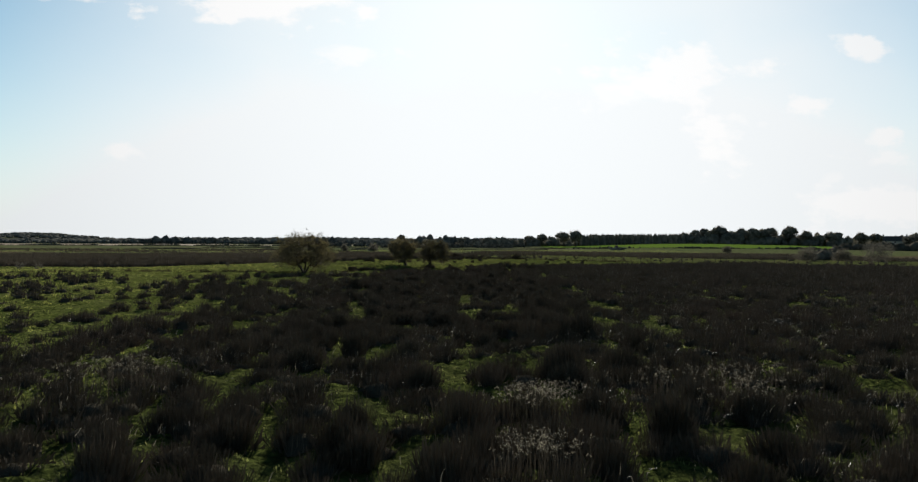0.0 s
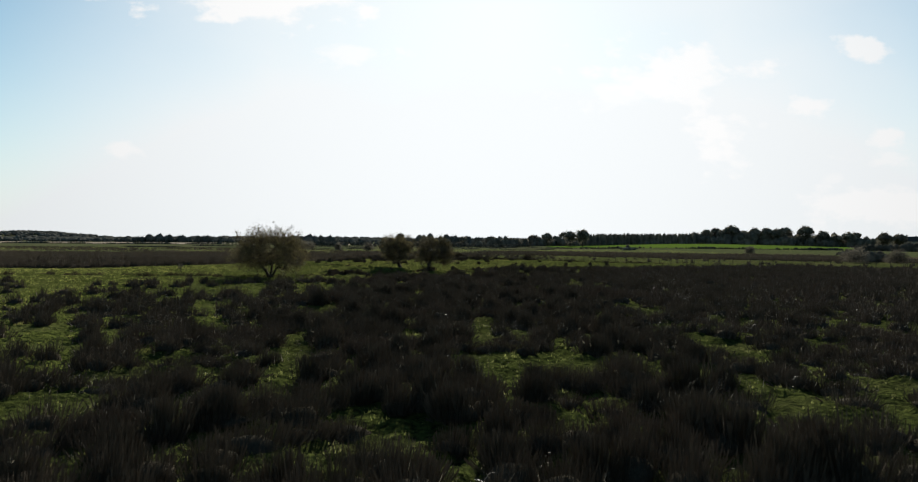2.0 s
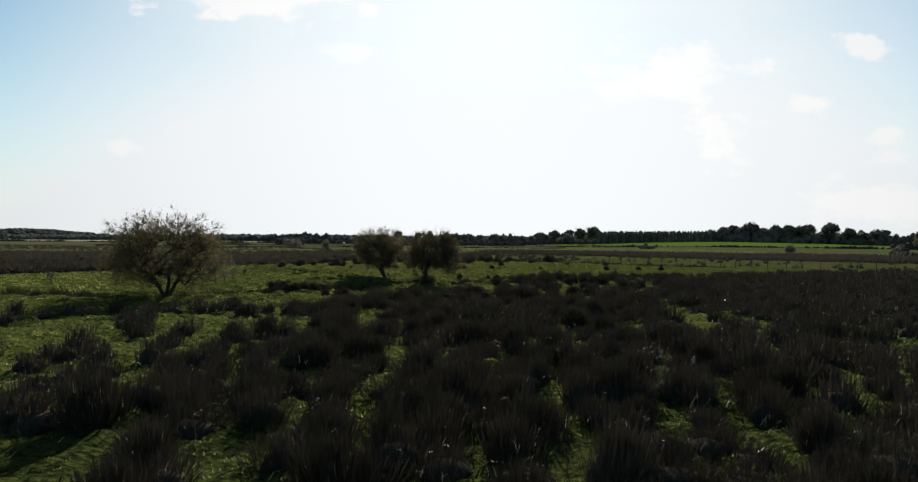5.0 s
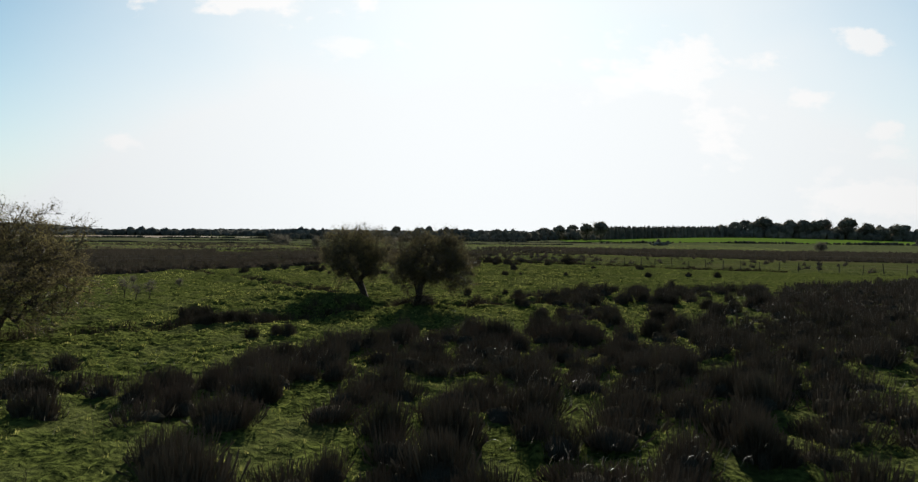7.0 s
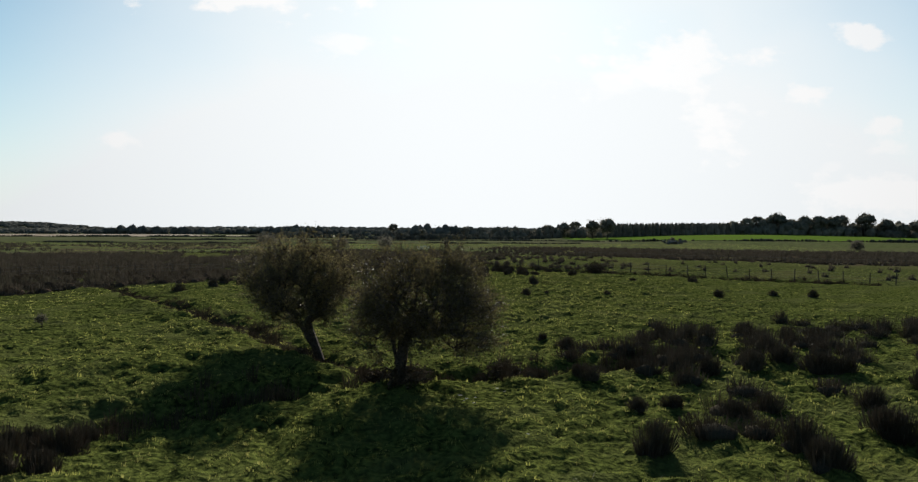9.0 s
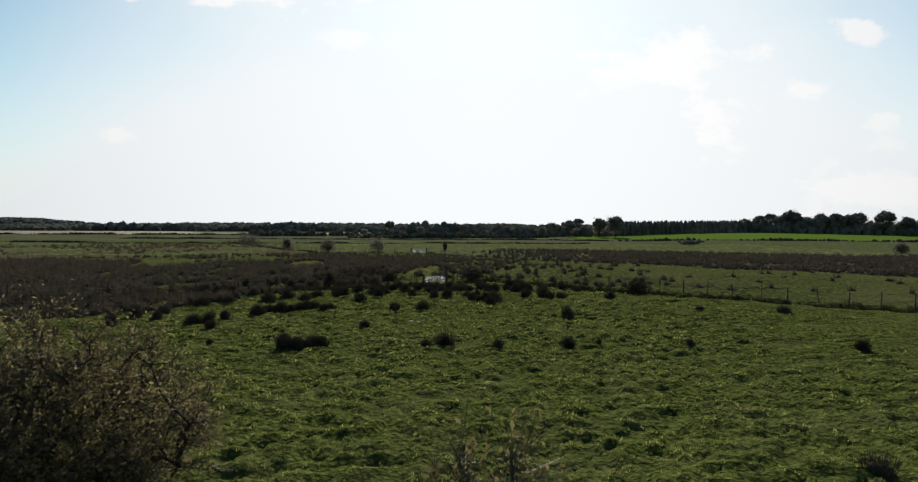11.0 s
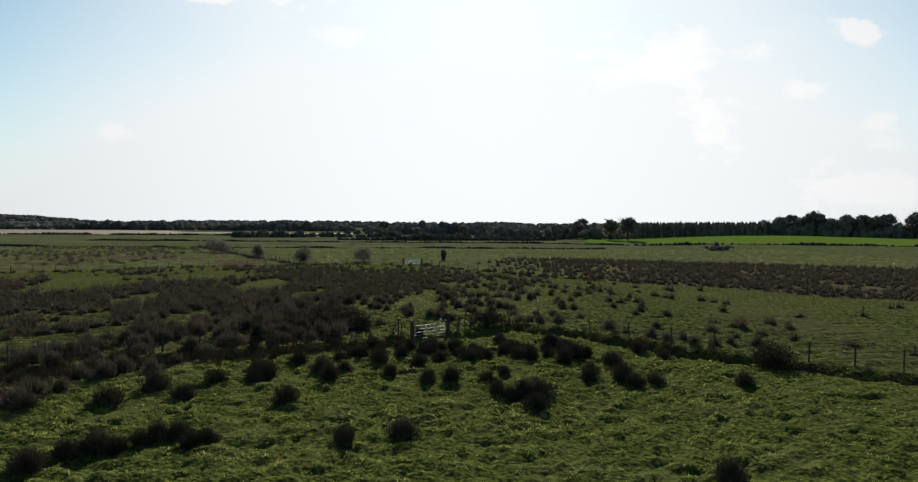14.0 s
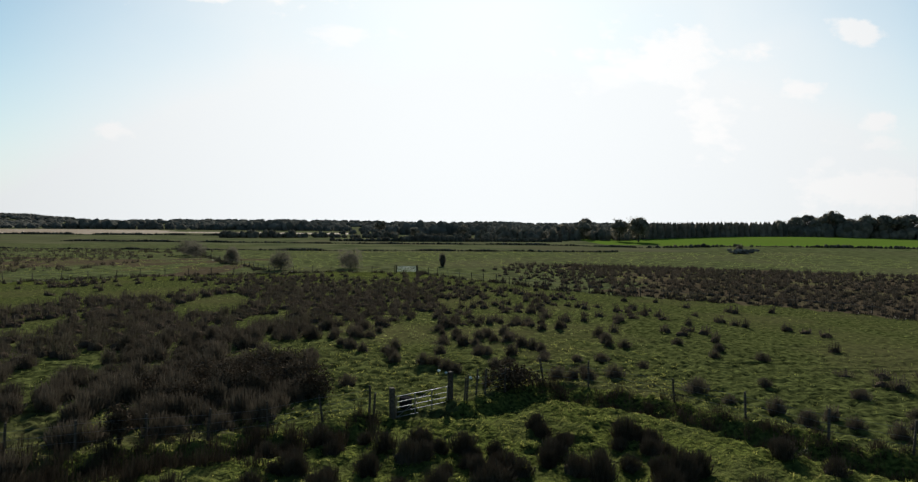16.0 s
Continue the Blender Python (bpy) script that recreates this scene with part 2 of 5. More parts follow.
# ---- mesh helpers ----
def make_mesh(name, verts, faces, material, smooth=False):
    """verts (n,3), faces: array (m,3) or (m,4)."""
    verts, faces = np.asarray(verts, np.float32), np.asarray(faces, np.int32)
    me = bpy.data.meshes.new(name)
    k = faces.shape[1]
    me.vertices.add(len(verts))
    me.vertices.foreach_set("co", verts.ravel())
    me.loops.add(faces.size)
    me.loops.foreach_set("vertex_index", faces.ravel())
    me.polygons.add(len(faces))
    me.polygons.foreach_set("loop_start", np.arange(len(faces), dtype=np.int32) * k)
    me.polygons.foreach_set("loop_total", np.full(len(faces), k, np.int32))
    if smooth:
        me.polygons.foreach_set("use_smooth", np.ones(len(faces), bool))
    for mt in material if isinstance(material, (list, tuple)) else [material]:
        me.materials.append(mt)
    me.update(calc_edges=True)
    return me


def part(name, bm, material, parent, label=""):
    me = bpy.data.meshes.new(name)
    bm.to_mesh(me)
    bm.free()
    me.materials.append(material)
    return child(name, me, parent, label)


def child(name, me, parent, label=""):
    ob = new(name, me)
    ob.parent = parent
    if label:
        ob["label"] = label
    return ob


def thing(name, x, y, z, label, category, group="", rz=0.0, s=1.0):
    e = new(name)
    e.location, e.rotation_euler, e.scale = (x, y, z), (0, 0, rz), (s, s, s)
    return tagged(e, label, category, group)


def bar(bm, a, b, r, sides=8, r2=None):
    """A round bar from a to b."""
    a, b = Vector(a), Vector(b)
    d = b - a
    m = Matrix.Translation((a + b) / 2) @ d.to_track_quat("Z", "Y").to_matrix().to_4x4()
    bmesh.ops.create_cone(bm, cap_ends=True, segments=sides, radius1=r, radius2=r if r2 is None else r2, depth=d.length, matrix=m)


def slab(bm, x0, x1, y0, y1, z0, z1, bevel=0.0):
    out = bmesh.ops.create_cube(bm, size=1, matrix=Matrix.Translation(((x0 + x1) / 2, (y0 + y1) / 2, (z0 + z1) / 2)) @ Matrix.Diagonal((x1 - x0, y1 - y0, z1 - z0, 1)))
    if bevel:
        edges = list({e for v in out["verts"] for e in v.link_edges})
        bmesh.ops.bevel(bm, geom=edges, offset=bevel, segments=2, affect="EDGES")


# ---- the lie of the land ----
FENCE_L = [(-75, 150), (-45, 157.5), (-21, 168), (-14.5, 172.5), (-10.2, 173.9), (-6.1, 175.6), (-2.3, 178.2)]
FENCE_R = [(2.0, 180.2), (6.3, 183.6), (8.6, 182.6), (12.0, 179.8), (16.2, 174.4), (22.5, 169), (31.5, 161.4), (60, 141), (100, 118)]
FAR_FENCE_L = [(-140, 205), (-58, 241.7), (-46.4, 249.4), (-31.2, 256.3), (-13.4, 263.4), (-5.6, 263.6)]
FAR_FENCE_R = [(-1.5, 262.8), (13.6, 239), (22.7, 228), (36.4, 218.5), (45.5, 208), (80, 181), (130, 150)]
DRAIN_A = [(-90, 170), (-50, 154), (-34.6, 147.5), (-28.4, 144), (-19.0, 132.3), (-13.8, 125.4), (-10.3, 120.7), (-7.7, 116.6), (-4.5, 111.8), (-1.4, 109.0)]
DRAIN_B = [(-81.2, 82.6), (-48.0, 98.1), (-21.5, 94.5), (-14.4, 99.1), (-8.9, 105.1), (-3.3, 108.4), (3.4, 110.3), (11.2, 113.4)]
FIELD_HEDGE = [(-77.7, 355.1), (-55.1, 314.0), (-38.4, 280.9), (-27.5, 264.5)]


def to_line(px, py, line):
    """Distance to a polyline, and the side (positive: to the left of its run)."""
    best, side = np.full(np.shape(px), 1e9), np.zeros(np.shape(px))
    for (ax, ay), (bx, by) in zip(line[:-1], line[1:]):
        dx, dy = bx - ax, by - ay
        n2 = dx * dx + dy * dy
        k = np.clip(((px - ax) * dx + (py - ay) * dy) / n2, 0, 1)
        d = np.hypot(px - ax - k * dx, py - ay - k * dy)
        s = np.sign(dx * (py - ay) - dy * (px - ax))
        near = d < best
        best, side = np.where(near, d, best), np.where(near, s, side)
    return best, side


def hashed(ix, iy, seed):
    h = np.sin(ix * 127.1 + iy * 311.7 + seed * 74.7) * 43758.5453
    return h - np.floor(h)


def vnoise(x, y, cell, seed=0):
    """Smooth noise, -1 to 1."""
    x, y = np.asarray(x, float) / cell, np.asarray(y, float) / cell
    ix, iy = np.floor(x), np.floor(y)
    fx, fy = x - ix, y - iy
    fx, fy = fx * fx * (3 - 2 * fx), fy * fy * (3 - 2 * fy)
    a, b = hashed(ix, iy, seed), hashed(ix + 1, iy, seed)
    c, d = hashed(ix, iy + 1, seed), hashed(ix + 1, iy + 1, seed)
    return 2 * ((a * (1 - fx) + b * fx) * (1 - fy) + (c * (1 - fx) + d * fx) * fy) - 1


def sods(x, y):
    """Rounded sods with narrow trodden gaps, 0 to 1."""
    return np.minimum(1, 1.3 * np.abs(vnoise(x, y, 0.56, 7)) ** 0.8)


def bell(x, y, cx, cy, rx, ry):
    return np.exp(-((x - cx) / rx) ** 2 - ((y - cy) / ry) ** 2)


def terrain(x, y, detail=True):
    x, y = np.asarray(x, float), np.asarray(y, float)
    z = 0.10 * vnoise(x, y, 9.0, 1) + 0.07 * vnoise(x, y, 23.0, 2)
    d, s = to_line(x, y, DRAIN_A)
    d = d + 0.35 * vnoise(x, y, 2.1, 41)
    rag_ = 0.75 + 0.5 * vnoise(x, y, 1.3, 42)
    z = z - 0.55 * rag_ * np.exp(-(d / 0.7) ** 2) + 0.24 * rag_ * np.exp(-((d - 1.7) / 0.9) ** 2) * (s < 0)
    d, s = to_line(x, y, DRAIN_B)
    d = d + 0.4 * vnoise(x, y, 2.4, 43)
    z = z - 0.32 * np.exp(-(d / 0.7) ** 2) + 0.14 * rag_ * np.exp(-((d - 1.7) / 0.9) ** 2)
    for line in (FENCE_L, FENCE_R):
        d, s = to_line(x, y, line)
        z = z - 0.55 * rag_ * np.exp(-((d * s + 1.5) / 0.75) ** 2) + 0.16 * np.exp(-(d / 0.8) ** 2)
    z = z + 0.62 * bell(x, y, -10.0, 110.9, 4.4, 3.2) - 0.5 * bell(x, y, -7.4, 103.0, 4.8, 2.5)
    z = z + 0.15 * bell(x, y, -1.75, 108.0, 1.4, 1.4)
    z = z + 3.3 * bell(x, y, 195, 475, 120, 80)
    far = np.clip((y - 900) / 2600, 0, 1)
    z = z + far * far * (5 + 5 * vnoise(x, y, 900, 5)) + 30 * bell(x, y, -2120, 3550, 280, 300) + 6 * bell(x, y, -900, 3700, 700, 300)
    if detail:
        near = np.clip((260 - y) / 80, 0, 1)
        flat = (1 - bell(x, y, -1.3, 149.0, 0.9, 0.6)) * (1 - bell(x, y, 0.9, 106.4, 1.4, 1.0))
        hum = 0.23 * sods(x, y) + 0.08 * np.abs(vnoise(x, y, 0.3, 8)) * (y > 80) + 0.07 * vnoise(x, y, 1.9, 9) - 0.07
        z = z + near * hum * flat * np.clip((64 - np.abs(x)) / 40, 0, 1)
    return z


def spread(start, stop, step, grow, cap):
    out, p, s = [start], start, step
    while p < stop:
        s = min(s * grow, cap)
        p += s
        out.append(p)
    return out


xs_r = spread(16.1, 4600, 0.21, 1.075, 160)
xs = np.array(sorted([-v for v in xs_r] + list(np.arange(-15.9, 16, 0.2)) + xs_r))
ys = np.array([-300, -150, -70, -30, -12, -4, 1, 5] + list(np.arange(9, 84, 0.34)) + list(np.arange(84.2, 190, 0.2)) + spread(190.1, 4700, 0.24, 1.06, 70))
gx, gy = np.meshgrid(xs, ys)
gz = terrain(gx, gy)
nx, ny = len(xs), len(ys)
idx = np.arange(nx * ny).reshape(ny, nx)
quads = np.stack([idx[:-1, :-1], idx[:-1, 1:], idx[1:, 1:], idx[1:, :-1]], -1).reshape(-1, 4)
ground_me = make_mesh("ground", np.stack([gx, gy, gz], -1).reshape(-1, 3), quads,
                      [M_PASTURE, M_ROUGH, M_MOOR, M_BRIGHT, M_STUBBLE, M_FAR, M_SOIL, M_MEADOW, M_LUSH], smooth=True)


def height(x, y):
    """The height of the ground as it is built."""
    x, y = np.asarray(x, float), np.asarray(y, float)
    i, j = np.clip(np.searchsorted(xs, x) - 1, 0, nx - 2), np.clip(np.searchsorted(ys, y) - 1, 0, ny - 2)
    u, v = np.clip((x - xs[i]) / (xs[i + 1] - xs[i]), 0, 1), np.clip((y - ys[j]) / (ys[j + 1] - ys[j]), 0, 1)
    return (gz[j, i] * (1 - u) + gz[j, i + 1] * u) * (1 - v) + (gz[j + 1, i] * (1 - u) + gz[j + 1, i + 1] * u) * v


def ground_z(x, y):
    return float(height(x, y))


def line_y(x, line):
    return np.interp(x, [p[0] for p in line], [p[1] for p in line])


FENCE_ALL = FENCE_L + FENCE_R
FAR_ALL = FAR_FENCE_L + FAR_FENCE_R
ROUGH_EDGE = [(-300, 84), (-66, 118), (-50, 119), (-42, 127), (-34, 141), (-28, 148), (-21, 156), (-14, 168), (-9, 182)]


def rough_y(x):
    """Where the grazed pasture gives way to rough ground."""
    return np.minimum(line_y(x, FENCE_ALL), np.where(x < -9, line_y(x, ROUGH_EDGE), 999.0))


def band_far(x):
    return np.interp(x, [10, 18.7, 38.7, 64, 86.6, 200], [270, 288.7, 283.6, 272, 261, 215])


def fields(x, y):
    """Which soil and sward lies where."""
    k = np.zeros(np.shape(x), np.int32)
    f1, f2 = line_y(x, FENCE_ALL), line_y(x, FAR_ALL)
    wander = 26 * vnoise(x, y, 31, 66) * np.clip((np.abs(x) - 18) / 20, 0, 1)
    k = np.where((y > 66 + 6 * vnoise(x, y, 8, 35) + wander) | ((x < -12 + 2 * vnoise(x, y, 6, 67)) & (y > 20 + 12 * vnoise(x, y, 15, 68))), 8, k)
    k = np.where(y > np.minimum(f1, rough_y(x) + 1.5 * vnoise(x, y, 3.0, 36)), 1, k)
    k = np.where((y > f2 - 8 - 2 * vnoise(x, y, 5, 37)) & (y < f2) & (x < 2) & (x > -70), 8, k)
    k = np.where((y > f2) & (x > 30 + 8 * vnoise(x, y, 9.0, 33)) & (y < band_far(x)), 2, k)
    k = np.where((y > f2) & (x > 12) & (y >= band_far(x)), 1, k)
    k = np.where((y > f2) & (k == 1), 7, k)
    k = np.where((k == 7) & (x < -34) & (y < 300) & (vnoise(x, y, 16, 39) + 0.4 * vnoise(x, y, 5, 40) > -0.15), 2, k)
    k = np.where((y > 352) & (x <= 90), 5, k)
    k = np.where((y > 352) & (y < 400) & (x < -60), 7, k)
    k = np.where((y > 365 - 0.05 * (x - 120)) & (x > 70) & (y < 520) & (y > 395 - 0.24 * (x - 120)), 3, k)
    k = np.where(y > 520, 5, k)
    k = np.where((y > 560) & (y < 780) & (x < -0.34 * y + 20), 4, k)
    k = np.where((y > 640) & (y < 690) & (x < -60), 4, k)
    k = np.where((y > 150) & (y < 200) & (x < -80), 2, k)
    d, s = to_line(x, y, DRAIN_A)
    k = np.where(d < 0.7, 6, k)
    return k


cx, cy = (gx[:-1, :-1] + gx[1:, 1:]) / 2, (gy[:-1, :-1] + gy[1:, 1:]) / 2
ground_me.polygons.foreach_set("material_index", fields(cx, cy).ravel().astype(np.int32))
tagged(new("ground", ground_me), "rough boggy pasture and farmland reaching to the skyline", "ground", kind="structure")

rng = np.random.default_rng(11)


# ---- blades: rushes and grass ----
def blades(base, tip_dir, tall, wide, seed_rng, bend=0.35):
    """Narrow bent blades: five points and three triangles each."""
    n = len(base)
    a = seed_rng.uniform(0, np.pi, n)
    side = np.stack([np.cos(a), np.sin(a), np.zeros(n)], -1) * (wide / 2)[:, None]
    up = np.stack([np.zeros(n), np.zeros(n), tall], -1)
    lean = np.concatenate([tip_dir, np.zeros((n, 1))], 1)
    mid = base + up * 0.58 + lean * bend
    tip = base + up + lean
    tip[:, 2] -= 0.25 * np.hypot(tip_dir[:, 0], tip_dir[:, 1])
    v = np.stack([base - side, base + side, mid - side * 0.8, mid + side * 0.8, tip], 1).reshape(-1, 3)
    o = (np.arange(n) * 5)[:, None]
    f = np.stack([o + np.array([[0, 1, 3]]), o + np.array([[0, 3, 2]]), o + np.array([[2, 3, 4]])], 1).reshape(-1, 3)
    return v, f


def spikes(base, tip_dir, tall, wide, seed_rng, heads=False):
    """Straight blades: one triangle each."""
    n = len(base)
    a = seed_rng.uniform(0, np.pi, n)
    side = np.stack([np.cos(a), np.sin(a), np.zeros(n)], -1) * (wide / 2)[:, None]
    tip = base + np.concatenate([tip_dir, tall[:, None]], 1)
    v = np.stack([base - side, base + side, tip], 1)
    if heads:
        full = seed_rng.uniform(0, 1, n) < 0.3
        v[full] = np.stack([base, tip - side * 0.8, tip + side * 0.8 - np.array([0, 0, 0.06])], 1)[full]
    return v.reshape(-1, 3), np.arange(3 * n).reshape(-1, 3)


def tussock_blades(cx, cy, cz, n, radius, tall, wide, r, simple=False, dome=False):
    """Blades of many tussocks at once: all arguments but n are arrays."""
    m = len(cx)
    rep = lambda q: np.repeat(q, n)
    ang, rad = r.uniform(0, 2 * np.pi, m * n), np.sqrt(r.uniform(0, 1, m * n))
    dx, dy = np.cos(ang), np.sin(ang)
    rr = rep(radius)
    base = np.stack([rep(cx) + dx * rad * rr * 0.85, rep(cy) + dy * rad * rr * 0.85, rep(cz) - 0.06], -1)
    h = rep(tall) * r.uniform(0.62, 1.04, m * n) * (1.04 - 0.38 * rad * rad)
    out = rr * (0.06 + 0.48 * rad) * r.uniform(0.2, 1.4, m * n)
    lean = np.stack([dx * out + r.normal(0, 0.08, m * n), dy * out + r.normal(0, 0.08, m * n)], -1)
    if dome:
        # upright brushes grown together from a few crowns of unequal height, with a short skirt
        k = r.integers(0, 3, m * n)
        own = np.repeat(np.arange(m), n)
        turn, off, lift = r.uniform(0, 2 * np.pi, (m, 3)), r.uniform(0.15, 0.55, (m, 3)), r.uniform(0.72, 1.0, (m, 3))
        ox, oy = np.cos(turn[own, k]) * off[own, k] * rr, np.sin(turn[own, k]) * off[own, k] * rr
        base = np.stack([rep(cx) + ox + dx * rad * rr * 0.56, rep(cy) + oy + dy * rad * rr * 0.56, rep(cz) - 0.06], -1)
        skirt = r.uniform(0, 1, m * n) < 0.22
        h = rep(tall) * lift[own, k] * r.uniform(0.82, 1.03, m * n) * np.where(skirt, 0.62, 1.0)
        h = h * (1.0 - 0.54 * np.minimum(np.hypot(ox + dx * rad * rr * 0.56, oy + dy * rad * rr * 0.56) / rr, 1.1) ** 2)
        out = rr * np.where(skirt, 0.36, 0.16) * rad * r.uniform(0.2, 1.2, m * n)
        shake = np.minimum(0.055, 0.12 * h)
        lean = np.stack([dx * out + ox * 0.25 + 0.05 * h + r.normal(0, 1, m * n) * shake, dy * out + oy * 0.25 + r.normal(0, 1, m * n) * shake], -1)
    wide = rep(wide) * r.uniform(0.7, 1.3, m * n)
    return spikes(base, lean, h, wide, r, dome) if simple else blades(base, lean, h, wide, r)


def hearts(px, py, pz, radius, tall, r):
    """The matted heart of each tussock: a rough dome of three rings and a crown."""
    n = len(px)
    ang = np.arange(6) * 2 * np.pi / 6
    vs, fs = [], []
    for pr, ph in ((0.95, 0.0), (1.0, 0.45), (0.70, 0.85)):
        w = (radius * 0.62 * pr)[:, None] * r.uniform(0.7, 1.2, (n, 6))
        lift = (tall * 0.36)[:, None] * (ph + r.uniform(-0.09, 0.09, (n, 6)) * (ph > 0))
        vs.append(np.stack([px[:, None] + np.cos(ang) * w, py[:, None] + np.sin(ang) * w, (pz - 0.08)[:, None] + lift], -1))
    vs.append(np.stack([px, py, pz + tall * 0.32], -1)[:, None, :])
    v = np.concatenate(vs, 1).reshape(-1, 3)
    o = (np.arange(n) * 19)[:, None]
    for i in range(6):
        j = (i + 1) % 6
        for k in (0, 6):
            fs += [o + np.array([[k + i, k + j, k + j + 6]]), o + np.array([[k + i, k + j + 6, k + i + 6]])]
        fs.append(o + np.array([[12 + i, 12 + j, 18]]))
    return v, np.concatenate(fs)


def joined(pieces):
    vs, fs, o = [], [], 0
    for v, f in pieces:
        vs.append(v)
        fs.append(f + o)
        o += len(v)
    return np.concatenate(vs), np.concatenate(fs)


WET_LINE = [(-14, 204), (-8.5, 199), (-3.6, 192.4), (0.7, 187.2), (4.4, 184.6)]


# grassy clearings in the rough field: place, half width and half length
ROUGH_OPEN = [(-45.0, 221.1, 6.3, 14.3), (-34.2, 233.7, 9.3, 12.0), (-60.5, 232.4, 12.3, 8.9), (-23.8, 178.2, 1.4, 5.7), (-16.0, 175.6, 1.1, 4.9), (-29.3, 187.0, 1.8, 5.2), (-20.6, 187.2, 1.3, 6.2),
              (-17.2, 170.6, 2.0, 3.1), (-29.4, 168.1, 1.1, 3.1), (-20.3, 166.1, 1.8, 3.2), (-5.5, 183.8, 0.7, 8.0), (-0.9, 200.6, 1.6, 13.4), (-27.2, 174.9, 1.4, 3.5), (-9.7, 189.1, 1.1, 4.9),
              (-21.8, 218.5, 2.7, 9.5), (-14.1, 208.5, 1.4, 7.1), (-31.3, 202.4, 1.6, 5.6), (-2.5, 180.2, 1.3, 6.4), (-24.2, 165.9, 0.8, 2.9),
              (-8.0, 193.5, 2.4, 2.0), (-2.9, 187.9, 2.1, 1.4), (-3.2, 183.2, 1.4, 3.6), (-4.6, 190.9, 1.9, 1.8)]


def rush_cover(x, y):
    """How thickly rushes stand, 0 to 1."""
    n = 0.5 + 0.5 * vnoise(x, y, 7.0, 21)
    fine = 0.5 + 0.5 * vnoise(x, y, 2.6, 22)
    edge = np.interp(x, [-15, -9, -4, 2, 10, 16, 30, 48, 75], [87, 91, 95, 96, 97, 105, 120, 131, 142]) + 5 * (n - 0.5)
    left = np.interp(y, [0, 20, 28, 40, 51, 56, 70, 77, 120], [-90, -40, -18, -14, -15, -26, -24, -15, -15]) + 5 * (fine - 0.5)
    c = np.where((y < edge) & (x > left), 1.0 - 0.35 * (fine < 0.2), 0.0)
    c = np.where((x < -3) & (y > 58), c * 0.95, c)
    c = np.where((x < -9.5) & (y > 66), c * 0.6, c)
    c = np.where((x <= left) & (y > 22) & (y < 86), 0.22 * (n > 0.45) + 0.05, c)
    line = 114.6 + 0.25 * (x - 10)
    c = np.maximum(c, np.where(x > 7, 0.85, 0.28) * (x > 2.5) * np.exp(-((y - line) / 3.4) ** 2) * (fine > 0.3))
    c = np.maximum(c, 0.12 * (x > 3) * (y < line) * (y > 90))
    # the next field
    f1, f2 = line_y(x, FENCE_ALL), line_y(x, FAR_ALL)
    inner = (y > np.where(x < -14, rough_y(x) + 3 * (fine - 0.5), f1 + 1.0)) & (y < f2 - 2)
    wild = np.clip(0.88 - 0.02 * (x + 6), 0.07, 0.95) * np.clip((0.5 * n + 0.5 * fine - 0.33) * 3.8, 0.06, 1)
    wild = np.where((x < -9) & (y < 232 + 10 * fine) & (fine + n > 0.6), 0.95, wild)
    wild = np.where((x < -8) & (y < f1 + 7), np.maximum(wild, 0.75), wild)
    wild = np.where((x < 1.5) & (y > f1 + 0.8) & (y < 240) & (fine + n > 0.35), np.maximum(wild, 0.96), wild)
    for ox, oy, w, l in ROUGH_OPEN:
        wild = np.where(np.hypot((x - ox) / (w + 0.45), (y - oy) / (0.9 * l + 0.4)) < 1.0 + 0.3 * (fine - 0.5), 0.04, wild)
    wild = np.where(x < -22, wild * np.clip(0.85 + 1.5 * (0.5 * fine + 0.5 * n - 0.22), 0.6, 1.0), wild)
    wild = wild * (1 - 0.8 * bell(x, y, -5.6, 194, 4.5, 6) - 0.8 * bell(x, y, 0.0, 186, 4.5, 5) * (x < 3)) + 0.55 * bell(x, y, 3, 220, 13, 16) * (fine > 0.4)
    wild = np.maximum(wild, 0.9 * np.exp(-(to_line(x, y, WET_LINE)[0] / 1.1) ** 2))
    wild = np.where(((x + 9.8 + 0.12 * (y - 182)) / 4.6) ** 2 + ((y - 182) / 8.0) ** 2 < 0.75 + 0.5 * n, 1.0, wild)
    wild = np.where(y > f2 - 8, wild * 0.3, wild)
    c = np.where(inner, wild, c)
    beyond = (y > f2 + 1) & (x > 10) & (y < band_far(x))
    c = np.where(beyond, 0.95 * np.clip((n - 0.05) * 4, 0.3, 1) * np.clip((x - 14 + 14 * fine) / 30, 0.1, 1), c)
    return c


